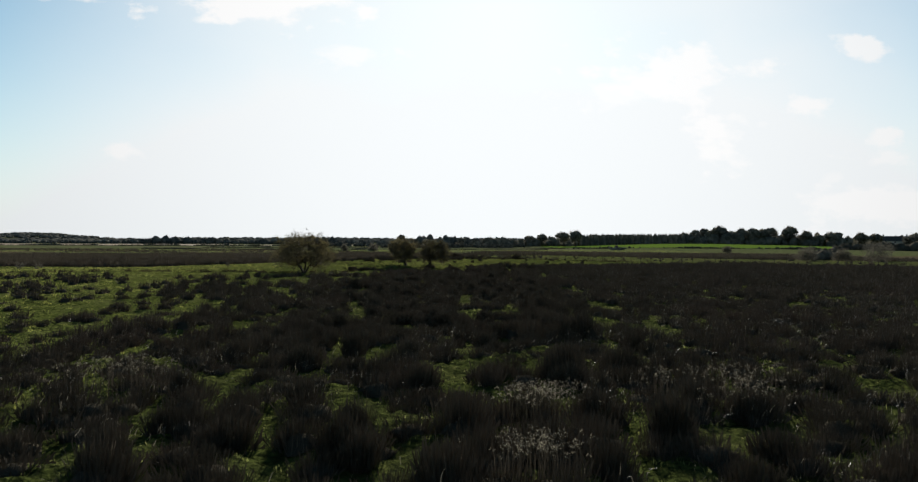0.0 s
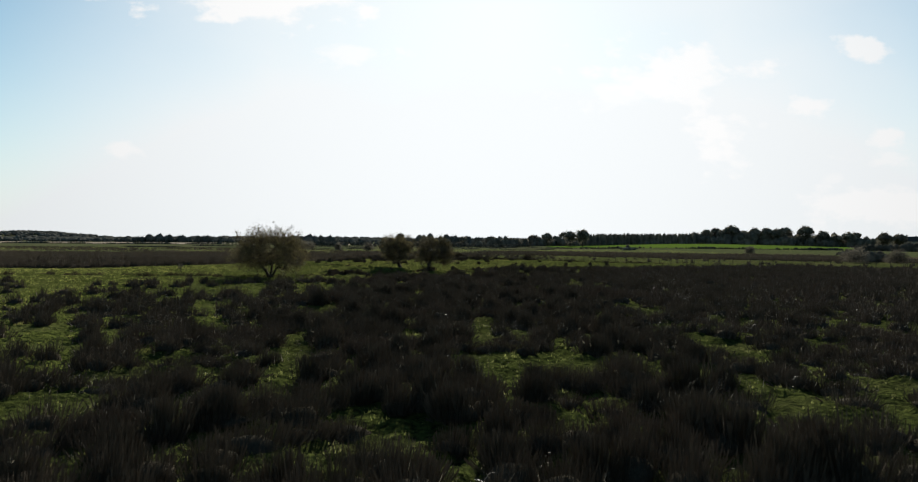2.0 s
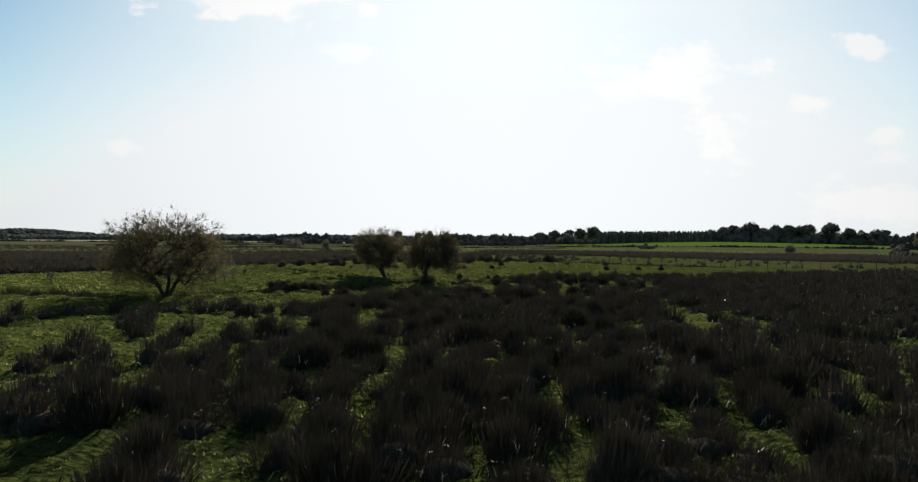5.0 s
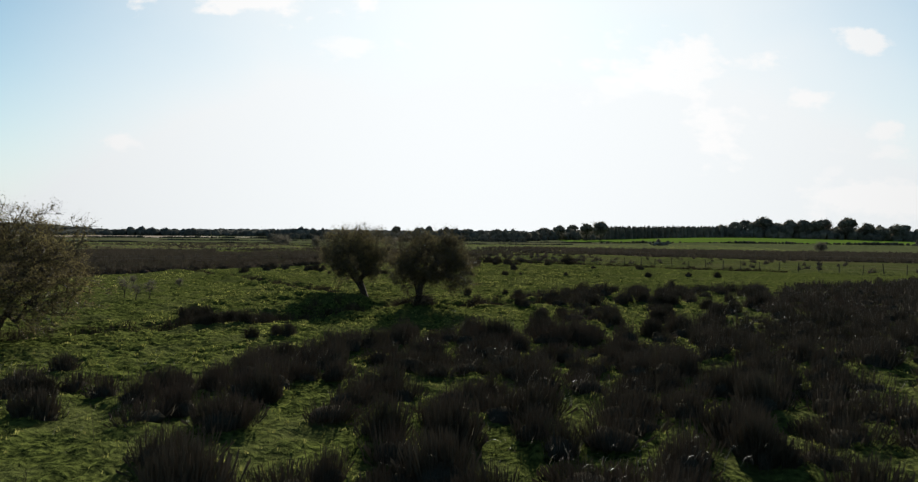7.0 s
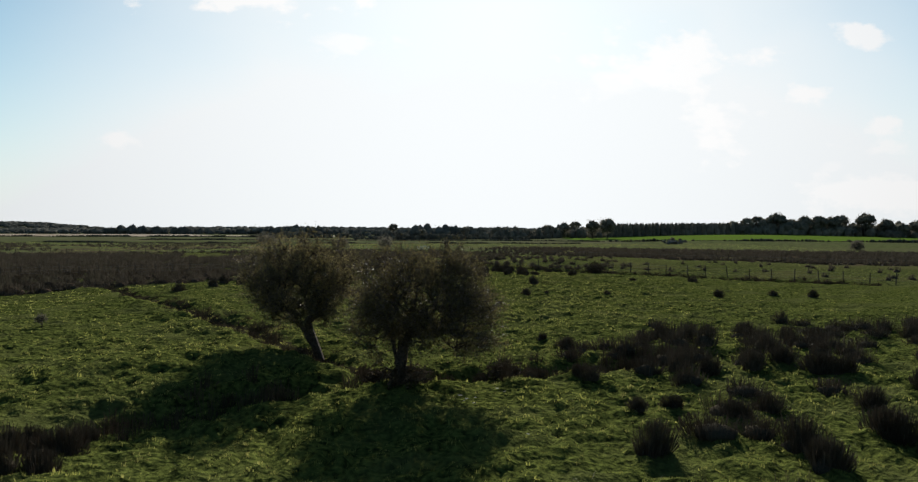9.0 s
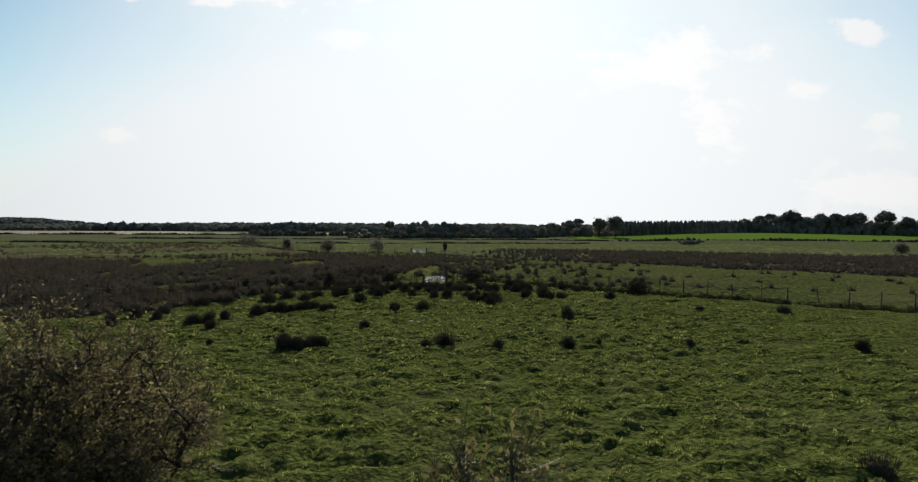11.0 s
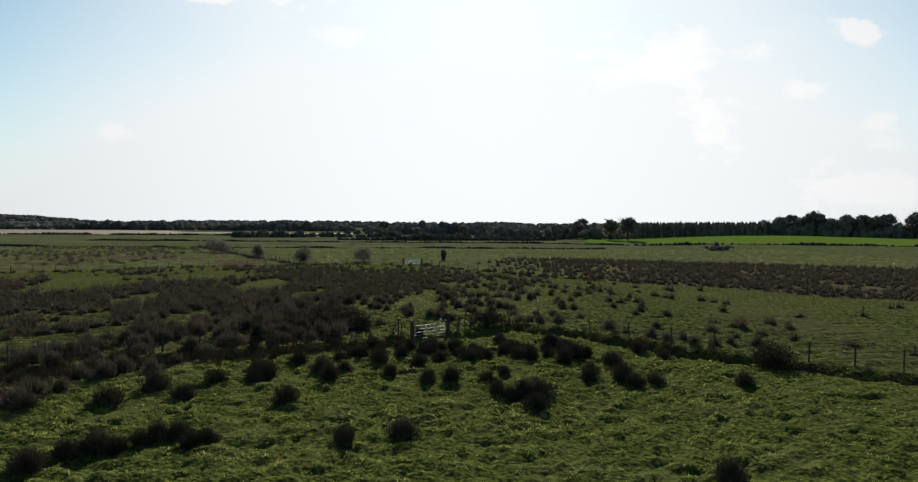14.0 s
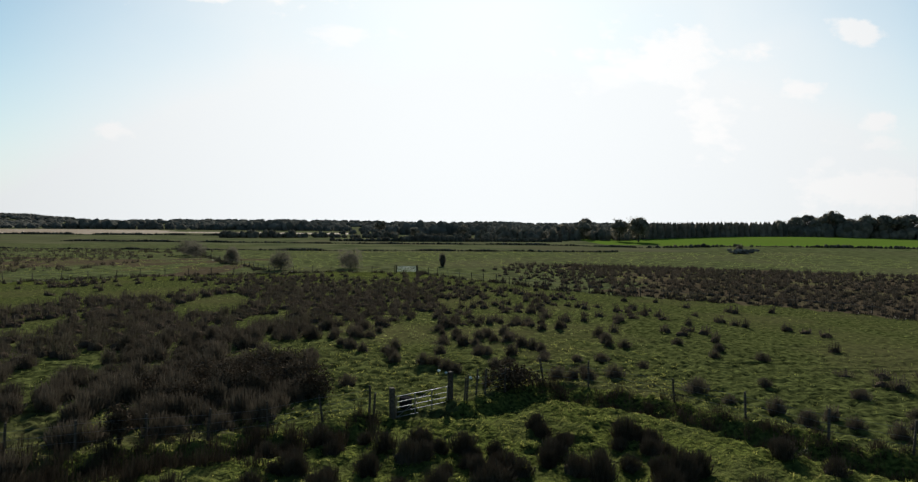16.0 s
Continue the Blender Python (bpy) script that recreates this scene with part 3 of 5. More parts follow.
# grassy openings among the rushes: place, half width and half length
OPEN_A = [(-4.9, 28.2, 0.5, 3.1), (-3.7, 25.8, 1.1, 1.8), (-2.9, 27.9, 0.5, 2.3), (-4.5, 22.9, 0.5, 1.5), (0.5, 27.1, 0.5, 3.5),
          (0.4, 24.7, 0.6, 1.9), (-0.7, 22.6, 0.7, 1.5), (6.6, 27.4, 0.5, 2.7), (8.5, 36.6, 1.0, 3.3), (6.6, 34.2, 0.6, 2.9), (6.8, 41.9, 0.5, 4.3),
          (4.5, 44.5, 0.5, 3.9), (-11.0, 36.7, 0.9, 3.6), (-13.0, 34.8, 0.7, 2.5), (-7.9, 22.9, 0.5, 1.4), (10.8, 33.8, 0.5, 2.4),
          (21.0, 54.3, 0.8, 5.5), (24.0, 52.3, 1.2, 4.4), (24.9, 47.5, 0.9, 4.9), (31.4, 52.8, 0.8, 6.8), (20.8, 37.6, 0.5, 3.5),
          (-5.7, 39.9, 0.5, 3.5)]
OPEN_B = [(1.3, 50.8, 0.8, 5.3), (2.9, 50.0, 0.5, 2.5), (-1.9, 53.8, 0.5, 2.7), (-2.1, 70.3, 0.5, 5.0), (-4.2, 80.2, 0.5, 10.1),
          (-4.3, 60.6, 0.5, 4.2), (-6.6, 49.2, 0.5, 4.9), (-6.3, 44.9, 0.7, 1.7), (-1.2, 49.2, 0.5, 2.5), (0.9, 42.6, 1.0, 2.4),
          (3.6, 42.5, 1.0, 3.0), (2.1, 41.4, 0.7, 1.6), (11.2, 47.9, 0.7, 3.8), (16.4, 53.4, 0.7, 2.7), (12.0, 60.7, 0.5, 4.3),
          (6.2, 41.7, 0.6, 1.5), (7.3, 41.0, 0.6, 1.2), (-10.4, 44.6, 0.6, 2.9), (-14.5, 60.4, 0.5, 3.2), (1.5, 54.9, 0.6, 4.5),
          (17.9, 59.6, 0.5, 3.7), (-4.4, 77.6, 0.5, 4.2)]
OPEN_C = [(-4.7, 82.0, 0.5, 4.5), (0.7, 81.1, 0.5, 2.8), (2.9, 84.0, 0.5, 2.5), (-3.2, 88.2, 0.6, 3.2), 
          (14.9, 105.0, 1.4, 7.5), (14.3, 89.4, 0.5, 4.9), (12.5, 82.7, 0.8, 4.4), (15.0, 83.2, 0.8, 3.3), (11.1, 78.2, 0.5, 2.4),
          (5.0, 77.2, 0.5, 1.9), (3.3, 74.9, 0.5, 1.9), (7.7, 74.4, 0.5, 1.3), (7.6, 76.9, 0.5, 1.7), (-8.8, 78.5, 1.5, 2.7),
          (-10.0, 76.5, 0.7, 2.0), (-2.4, 81.0, 0.5, 2.2), (3.5, 89.4, 0.5, 2.0), (9.7, 90.4, 0.8, 1.6),
          (8.6, 95.8, 0.5, 3.6), (10.0, 95.5, 0.5, 2.5)]
OPEN_D = [(3.5, 96.4, 0.5, 2.6), (0.2, 98.2, 1.3, 2.5), (7.4, 99.0, 1.3, 2.4), (17.0, 106.2, 1.4, 5.6), (9.5, 88.8, 0.5, 1.4),
          ]


def open_ground(x, y):
    m = np.zeros(np.shape(x), bool)
    for ox, oy, w, l in OPEN_A + OPEN_B + OPEN_C + OPEN_D:
        m |= np.hypot((x - ox) / (w + 0.13), (y - oy) / (0.84 * l)) < 1.0 + 0.12 * vnoise(x, y, 0.8, 31)
    return m


def scatter(x0, x1, y0, y1, cell, keep, r):
    gx_, gy_ = np.meshgrid(np.arange(x0, x1, cell), np.arange(y0, y1, cell))
    px = gx_.ravel() + r.uniform(-0.48, 0.48, gx_.size) * cell
    py = gy_.ravel() + r.uniform(-0.48, 0.48, gx_.size) * cell
    ok = r.uniform(0, 1, px.size) < keep(px, py)
    return px[ok], py[ok]


def in_sight(x, y):
    """The wedge of land that lies ahead."""
    return np.abs(x + 3 * vnoise(x, y, 6, 91)) < 24 + 0.85 * y


px, py = scatter(-75, 110, -6, 150, 1.22, lambda x, y: rush_cover(x, y) * (~open_ground(x, y)) * in_sight(x, y) * (y < line_y(x, FENCE_ALL) - 2), rng)
pz = height(px, py)
lump = 0.5 + 0.5 * vnoise(px, py, 2.2, 24)
keep = (lump > (0.06 + 0.12 * rng.uniform(0, 1, px.size)) * np.clip(1.6 - py / 80, 0.35, 1) + 0.2 * (px < -7) * (py > 50)) | (py > 104)
px, py, pz, lump = px[keep], py[keep], pz[keep], lump[keep]
prad, phigh = rng.uniform(0.52, 0.92, px.size), rng.uniform(0.76, 1.18, px.size) * (0.46 + 0.66 * lump + np.clip((py - 40) / 160, 0, 0.2)) * np.where((px > 2.5) & (px < 7.5) & (py > 103), 0.6, 1.0)
near = (np.abs(px) < 9) & (py < 104) & (py > 8)
pick = np.where(near)[0][::4][:185]
single = np.zeros(px.size, bool)
single[pick] = True
near &= ~single
mid = ~near & ~single & (np.abs(px) < 26)
rest = ~near & ~single & ~mid
bed = []
close = mid & ((py < 48) | (py > 84))
for q, n, w, simple in ((near, 40, 0.006, False), (near, 520, 0.009, True), (close, 280, 0.015, True), (mid & ~close, 120, 0.028, True), (rest, 44, 0.05, True), (near, 80, 0.042, True), (mid, 44, 0.085, True), (rest, 20, 0.13, True)):
    dense = w in (0.042, 0.085, 0.13)
    bed.append(tussock_blades(px[q], py[q], pz[q], n, prad[q] * (0.82 if dense else 1.0), phigh[q] * (0.8 if dense else 1.0), np.full(q.sum(), w), rng, simple, True))
core = ~single
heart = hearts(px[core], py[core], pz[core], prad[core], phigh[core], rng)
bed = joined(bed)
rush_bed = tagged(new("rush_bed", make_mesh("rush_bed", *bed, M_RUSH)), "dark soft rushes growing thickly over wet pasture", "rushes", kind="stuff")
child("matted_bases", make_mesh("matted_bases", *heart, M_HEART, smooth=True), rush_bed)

fx2, fy2 = scatter(-250, 130, 84, 292, 1.35, lambda x, y: rush_cover(x, y) * (y > np.where(x < -14, rough_y(x) - 1.5, line_y(x, FENCE_ALL) + 0.5)), rng)
fz2 = height(fx2, fy2)
lone = np.where((np.abs(fx2) < 24) & (fy2 < 206))[0]
lone = lone[np.argsort(np.hypot(fx2[lone], fy2[lone] - 178))][:280]
lone_x, lone_y = fx2[lone], fy2[lone]
fx2, fy2, fz2 = np.delete(fx2, lone), np.delete(fy2, lone), np.delete(fz2, lone)
q1 = (fx2 < 14) & (fy2 < 225)
far_bed, far_hearts = [], []
q2 = (np.abs(fx2) < 30) & (fy2 < 212)
for q, n, w in ((q2, 100, 0.040), (q1 & ~q2, 42, 0.066), (~q1 & ~q2, 22, 0.11)):
    fuller = 1.0 + 0.4 * np.clip((2 - fx2[q]) / 12, 0, 1) * (fy2[q] < 232)
    frad, fhigh = rng.uniform(0.38, 0.76, q.sum()) * fuller, rng.uniform(0.62, 1.15, q.sum()) * (0.5 + 0.5 * fuller)
    far_bed.append(tussock_blades(fx2[q], fy2[q], fz2[q], n, frad, fhigh, np.full(q.sum(), w), rng, True, True))
    far_hearts.append(hearts(fx2[q], fy2[q], fz2[q], frad, fhigh, rng))
sx2, sy2 = scatter(-260, -60, 250, 345, 2.4, lambda x, y: 0.7 * (vnoise(x, y, 14, 58) > -0.25) * (y > line_y(x, FAR_ALL) + 2), rng)
far_bed.append(tussock_blades(sx2, sy2, height(sx2, sy2), 18, rng.uniform(0.5, 1.1, sx2.size), rng.uniform(0.5, 1.0, sx2.size), np.full(sx2.size, 0.16), rng, True, True))
withered_bed = tagged(new("withered_rush_bed", make_mesh("withered_rush_bed", *joined(far_bed), M_RUSHBROWN)), "brown withered rushes in clumps across a rough field", "rushes", kind="stuff")

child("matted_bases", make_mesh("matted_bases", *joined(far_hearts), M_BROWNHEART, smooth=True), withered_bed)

# single tussocks
TUSSOCK, HEART = [], []
for i in range(8):
    r = np.random.default_rng(100 + i)
    one, rad_, tall_ = np.zeros(1), np.array([0.36 + 0.025 * i]), np.array([0.74 + 0.05 * (i % 4)])
    v, f = joined([tussock_blades(one, one, one, 90, rad_ * 1.08, tall_ * 1.02, np.array([0.007]), r, False),
                   tussock_blades(one, one, one, 760, rad_, tall_, np.array([0.010]), r, True, True),
                   tussock_blades(one, one, one, 60, rad_ * 0.82, tall_ * 0.82, np.array([0.06]), r, True, True)])
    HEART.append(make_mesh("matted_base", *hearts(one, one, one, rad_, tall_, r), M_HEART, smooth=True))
    TUSSOCK.append(make_mesh("rush_tussock", v, f, M_RUSH))
STAND_A = [(-13.8, 140.3), (-12.5, 140.6), (-8.3, 139.4), (-7.5, 139.1), (-6.7, 140.1), (-2.6, 139.8), (-0.6, 139.5), (0.5, 140.0), (3.3, 139.2), (7.1, 139.3),
           (8.9, 139.9), (13.9, 139.6), (-4.6, 146.1), (-3.3, 155.4), (-1.0, 156.2), (4.7, 160.0), (3.3, 162.2), (1.1, 164.6), (-0.1, 164.6), (9.5, 151.2),
           (20.7, 154.7), (26.5, 153.1), (-16.3, 148.9), (-15.7, 150.0), (-14.9, 151.2), (-14.5, 146.7), (-19.6, 150.9), (-21.7, 152.2), (-20.5, 154.3)]
STAND_B = [(-19.0, 158.1), (-17.4, 159.9), (-13.1, 152.8), (-12.6, 154.3), (-11.1, 154.7), (-10.1, 155.8), (-8.2, 155.5), (-11.5, 162.0), (-14.3, 160.5), (-6.5, 160.9),
           (-6.1, 167.2), (-4.6, 167.2), (-2.2, 166.4), (-9.2, 166.9), (8.7, 165.9), (10.1, 165.1), (11.6, 164.3), (16.1, 163.8), (8.7, 170.9), (-4.1, 171.5),
           (-1.8, 171.6), (0.0, 175.1), (1.7, 173.6), (3.0, 171.8), (4.9, 173.1), (6.1, 171.1), (5.3, 171.7), (8.3, 171.1), (9.6, 171.3), (4.9, 176.2),
           (8.1, 174.7), (14.6, 171.4), (13.4, 172.6), (-3.8, 174.7), (-0.6, 172.7)]
STAND_C = [(-13.0, 89.0), (-10.7, 83.6), (-8.7, 86.5), (-6.2, 91.1), (-12.0, 86.0), (8.5, 100.2), (11.6, 102.1), (4.8, 101.1), (8.2, 103.9), (6.8, 105.2), (9.7, 105.1), (5.5, 114.5), (4.7, 117.2), (7.8, 109.5), (9.8, 109.9),
           (11.8, 110.4), (13.7, 111.6), (15.0, 109.6), (13.4, 118.3), (15.7, 118.6), (16.9, 117.3), (4.7, 109.0), (1.1, 109.6), (2.9, 109.1), (5.6, 104.9),
           (13.1, 105.3), (-22.7, 143.1), (-21.1, 147.7), (27.2, 138.0), (22.9, 138.4), (29.9, 137.0), (1.7, 115.8)]

STAND_SIZE = {(-13.8, 140.3): 0.45, (-12.5, 140.6): 0.5, (-2.6, 139.8): 0.5, (-0.6, 139.5): 0.6, (8.9, 139.9): 0.45, (13.9, 139.6): 0.5, (-4.6, 146.1): 0.55, (20.7, 154.7): 0.7}
STAND_D = [(-5.2, 165.4), (-0.6, 169.0), (-9.0, 165.1), (-8.5, 165.9), (-10.9, 164.7), (-13.4, 163.1), (3.9, 166.1), (2.9, 164.7), (4.5, 162.0), (8.0, 169.7),
           (10.6, 168.7), (10.5, 163.8), (2.4, 170.5), (5.1, 161.4), (8.2, 165.0), (-3.0, 169.6), (-5.4, 170.4), (-7.6, 169.4)]


def tussock(i, x, y, label, group, s):
    ob = new("rush_tussock", TUSSOCK[i % 8])
    ob.location, ob.rotation_euler, ob.scale = (x, y, ground_z(x, y)), (0, 0, (i * 2.4) % 6.28), (s, s, s * (0.92 + 0.05 * (i % 5)))
    child("matted_base", HEART[i % 8], ob)
    return tagged(ob, label, "rushes", group)


STAND_E = [(-7.9, 139.0), (-7.1, 139.4), (-6.2, 139.8), (-13.3, 153.2), (-12.2, 154.3), (-11.7, 154.6), (-10.6, 155.3), (-9.7, 156.2), (-8.7, 155.2), (3.7, 161.6)]
STAND_F = [(14.7, 102.0), (13.7, 99.8), (11.1, 98.0), (11.1, 97.2), (9.5, 97.3), (9.5, 96.8), (8.4, 99.9), (8.5, 101.3), (11.6, 102.5), (4.3, 96.5), (4.1, 96.7), (4.9, 95.0), (5.4, 95.0), (6.3, 95.4), (2.2, 95.1), (1.8, 95.3), (1.1, 96.6), (0.9, 96.8), (14.3, 109.9), (20.3, 108.3), (16.4, 107.1), (16.5, 105.9), (17.1, 105.3)]
STAND_G = [(-13.9, 101.7), (-13.6, 102.5), (-13.4, 103.3), (-12.1, 99.3), (-11.5, 99.6), (-11.4, 100.3), (-11.0, 100.4), (-11.2, 102.0), (-11.1, 102.9), (-9.4, 100.4), (-10.0, 103.2), (-9.9, 102.2), (-10.2, 100.2), (-8.1, 97.7), (-7.4, 97.4), (-7.7, 96.1), (-7.2, 95.9), (-8.5, 95.0)]
n_t = 0
for x, y in STAND_A + STAND_B + STAND_E:
    tussock(n_t, x, y, "dark tussock of soft rush standing alone in short grass", "rush tussocks in the pasture", STAND_SIZE.get((x, y), 0.95 if y < 158 else 1.12) + 0.3 * ((n_t * 7) % 5) / 5)
    n_t += 1
for x, y in STAND_D:
    tussock(n_t, x, y, "tall dense dark rush tussock near a fence ditch", "rush tussocks in the pasture", 1.15 + 0.35 * ((n_t * 7) % 5) / 5)
    n_t += 1
for x, y in STAND_C:
    tussock(n_t, x, y, "dark bushy rush tussock at the edge of the pasture", "rush tussocks in the pasture", (0.55 if x < 8 and 103 < y < 118 else 1.0) + 0.3 * ((n_t * 3) % 5) / 5)
    n_t += 1
for x, y in STAND_F:
    tussock(n_t, x, y, "big round dark rush tussock at the edge of the bed", "rush tussocks in the pasture", 1.3 + 0.3 * ((n_t * 3) % 5) / 5)
    n_t += 1
for x, y in STAND_G:
    tussock(n_t, x, y, "ragged dark rush tussock beside a shallow drain", "rush tussocks in the pasture", (0.95 if y > 99 else 0.6) + 0.3 * ((n_t * 3) % 5) / 5)
    n_t += 1
# rushes crowd the wet ground below the gate
r = np.random.default_rng(31)
wx, wy = scatter(-6.5, 9.5, 170.2, 177.0, 1.05, lambda x, y: 0.62 * (vnoise(x, y, 2.0, 34) > -0.2) * (y < 175.8 + 0.10 * x) * ~((x > 0.2) & (x < 4.6) & (y > 174.6)), r)
for x, y in zip(wx, wy):
    tussock(n_t, x, y, "broad dark rush tussock crowding wet ground below the gate", "rush tussocks below the gate", 0.78 + 0.34 * ((n_t * 7) % 5) / 5)
    n_t += 1
for j in pick:
    tussock(n_t, px[j], py[j], "dark rush tussock among many others on wet ground", "rush tussocks in the bed", float(prad[j] * 0.5 + phigh[j] * 0.55) / 0.58)
    n_t += 1

WITHERED, BROWN_HEART = [], []
for i in range(6):
    r = np.random.default_rng(140 + i)
    one, rad_, tall_ = np.zeros(1), np.array([0.40 + 0.03 * i]), np.array([0.78 + 0.05 * (i % 4)])
    v, f = joined([tussock_blades(one, one, one, 50, rad_ * 1.08, tall_ * 1.02, np.array([0.010]), r, False),
                   tussock_blades(one, one, one, 420, rad_, tall_, np.array([0.015]), r, True, True),
                   tussock_blades(one, one, one, 40, rad_ * 0.82, tall_ * 0.82, np.array([0.07]), r, True, True)])
    WITHERED.append(make_mesh("withered_tussock", v, f, M_RUSHBROWN))
    BROWN_HEART.append(make_mesh("matted_base", *hearts(one, one, one, rad_, tall_, r), M_BROWNHEART, smooth=True))
for i, (x, y) in enumerate(zip(lone_x, lone_y)):
    ob = new("withered_tussock", WITHERED[i % 6])
    sc = 0.72 + 0.35 * min(1.0, max(0.0, (-2 - x) / 8)) + 0.5 * ((i * 7) % 11) / 11 + 0.5 * float(bell(x, y, -9.8, 182, 4.6, 7))
    ob.location, ob.rotation_euler, ob.scale = (x, y, ground_z(x, y)), (0, 0, (i * 2.4) % 6.28), (sc, sc, sc * (0.9 + 0.06 * (i % 5)))
    child("matted_base", BROWN_HEART[i % 6], ob)
    tagged(ob, "brown withered rush clump in rough grass behind the gate", "rushes", "withered clumps in the rough field")

# ---- grass ----
PUDDLES = [(-1.7, 149.1, 0.30), (-1.2, 148.8, 0.24), (-0.9, 149.3, 0.16), (0.3, 149.0, 0.08), (0.3, 106.6, 0.10), (0.5, 106.3, 0.07), (0.4, 106.1, 0.05), (1.6, 107.4, 0.08), (1.8, 107.2, 0.05), (0.7, 105.8, 0.06), (1.6, 102.2, 0.09), (1.9, 102.4, 0.06), (0.8, 106.5, 0.05)]


def grass_keep(x, y):
    return np.clip(1.25 - np.abs(x) / 36, 0.15, 1) * np.where(y < 95, 0.8, 1.0) * in_sight(x, y - 2)


def sward(x0, x1, y0, y1, cell, n, wide, seed):
    """Short grass in small lumps with worn gaps between them."""
    r = np.random.default_rng(seed)
    ax, ay = scatter(x0, x1, y0, y1, cell, grass_keep, r)
    patch = np.clip(sods(ax, ay) * 1.3 + 0.3 * vnoise(ax, ay, 2.3, 52), 0.0, 1.4)
    ok = (patch > 0.16) & ((ax > -14) | (ay < rough_y(ax)))
    for ux, uy, uw in PUDDLES:
        ok &= np.hypot((ax - ux) * 0.7, ay - uy) > uw + 0.12
    ax, ay, patch = ax[ok], ay[ok], patch[ok]
    m = len(ax)
    high = 0.035 + 0.11 * patch * r.uniform(0.5, 1.4, m)
    v, f = tussock_blades(ax, ay, height(ax, ay), n, r.uniform(0.10, 0.2, m) * cell / 0.3, high, np.full(m, wide), r, True, True)
    lush = ((ay > 66 + 6 * vnoise(ax, ay, 8, 35)) | (ax < -12)) & (ay < 192 + 6 * vnoise(ax, ay, 5, 38))
    return v.reshape(m, n * 3, 3), lush, n


swards = [sward(-14, 14, 10, 88, 0.32, 8, 0.034, 61), sward(-16, 16, 88, 186, 0.25, 8, 0.034, 62), sward(-16, 16, 186, 214, 0.36, 8, 0.05, 65), sward(-50, -14, 30, 176, 0.5, 10, 0.06, 63), sward(16, 44, 20, 176, 0.5, 10, 0.06, 64)]
for nm, want, mt, lab in (("grass_sward", False, M_BOGGRASS_SHADED, "short tufted green grass among rushes, darkened for their shade"), ("lush_sward", True, M_LUSHGRASS, "lush bright green grass beyond the rushes")):
    v = np.concatenate([p[lush == want].reshape(-1, 3) for p, lush, n in swards])
    tagged(new(nm, make_mesh(nm, v, np.arange(len(v)).reshape(-1, 3), mt)), lab, "grass", kind="stuff")


lx_, ly_ = scatter(-78, -26, 34, 150, 0.62, lambda x, y: 0.75 * in_sight(x, y) * (y < rough_y(x)), rng)
v, f = tussock_blades(lx_, ly_, height(lx_, ly_), 8, rng.uniform(0.16, 0.34, lx_.size), rng.uniform(0.08, 0.24, lx_.size), np.full(lx_.size, 0.07), rng, True)
tagged(new("pasture_tufts", make_mesh("pasture_tufts", v, f, M_LUSHGRASS)), "tufted green grass of the side pasture", "grass", kind="stuff")
# coarse dark tufts the cattle leave
tx_, ty_ = scatter(-60, 38, 40, 184, 1.1, lambda x, y: 0.34 + 0.5 * (vnoise(x, y, 6, 55) > 0.1), rng)
v, f = tussock_blades(tx_, ty_, height(tx_, ty_), 13, rng.uniform(0.08, 0.2, tx_.size), rng.uniform(0.07, 0.2, tx_.size), np.full(tx_.size, 0.036), rng, True)
tagged(new("coarse_tufts", make_mesh("coarse_tufts", v, f, M_TUFT)), "small dark coarse tufts dotting the pasture", "grass", kind="stuff")

bx_, by_ = scatter(-62, 62, 118, 262, 0.66, lambda x, y: (y > rough_y(x) + 0.3) * (y < line_y(x, FAR_ALL)) * 0.9, rng)
v, f = tussock_blades(bx_, by_, height(bx_, by_), 9, rng.uniform(0.12, 0.30, bx_.size), rng.uniform(0.08, 0.24, bx_.size), np.full(bx_.size, 0.05), rng, True, True)
tagged(new("rank_grass", make_mesh("rank_grass", v, f, M_GRASS)), "rank uneven grass between rush clumps", "grass", kind="stuff")

hx_, hy_ = scatter(-190, 120, 250, 352, 1.9, lambda x, y: 0.25 + 0.6 * (vnoise(x, y, 11, 57) > -0.1), rng)
ok = hy_ > line_y(hx_, FAR_ALL) + 1
hx_, hy_ = hx_[ok], hy_[ok]
v, f = tussock_blades(hx_, hy_, height(hx_, hy_), 9, rng.uniform(0.3, 0.8, hx_.size), rng.uniform(0.12, 0.34, hx_.size), np.full(hx_.size, 0.14), rng, True)
tagged(new("field_tufts", make_mesh("field_tufts", v, f, M_GRASS)), "dull tufts of coarse grass over the far fields", "grass", kind="stuff")

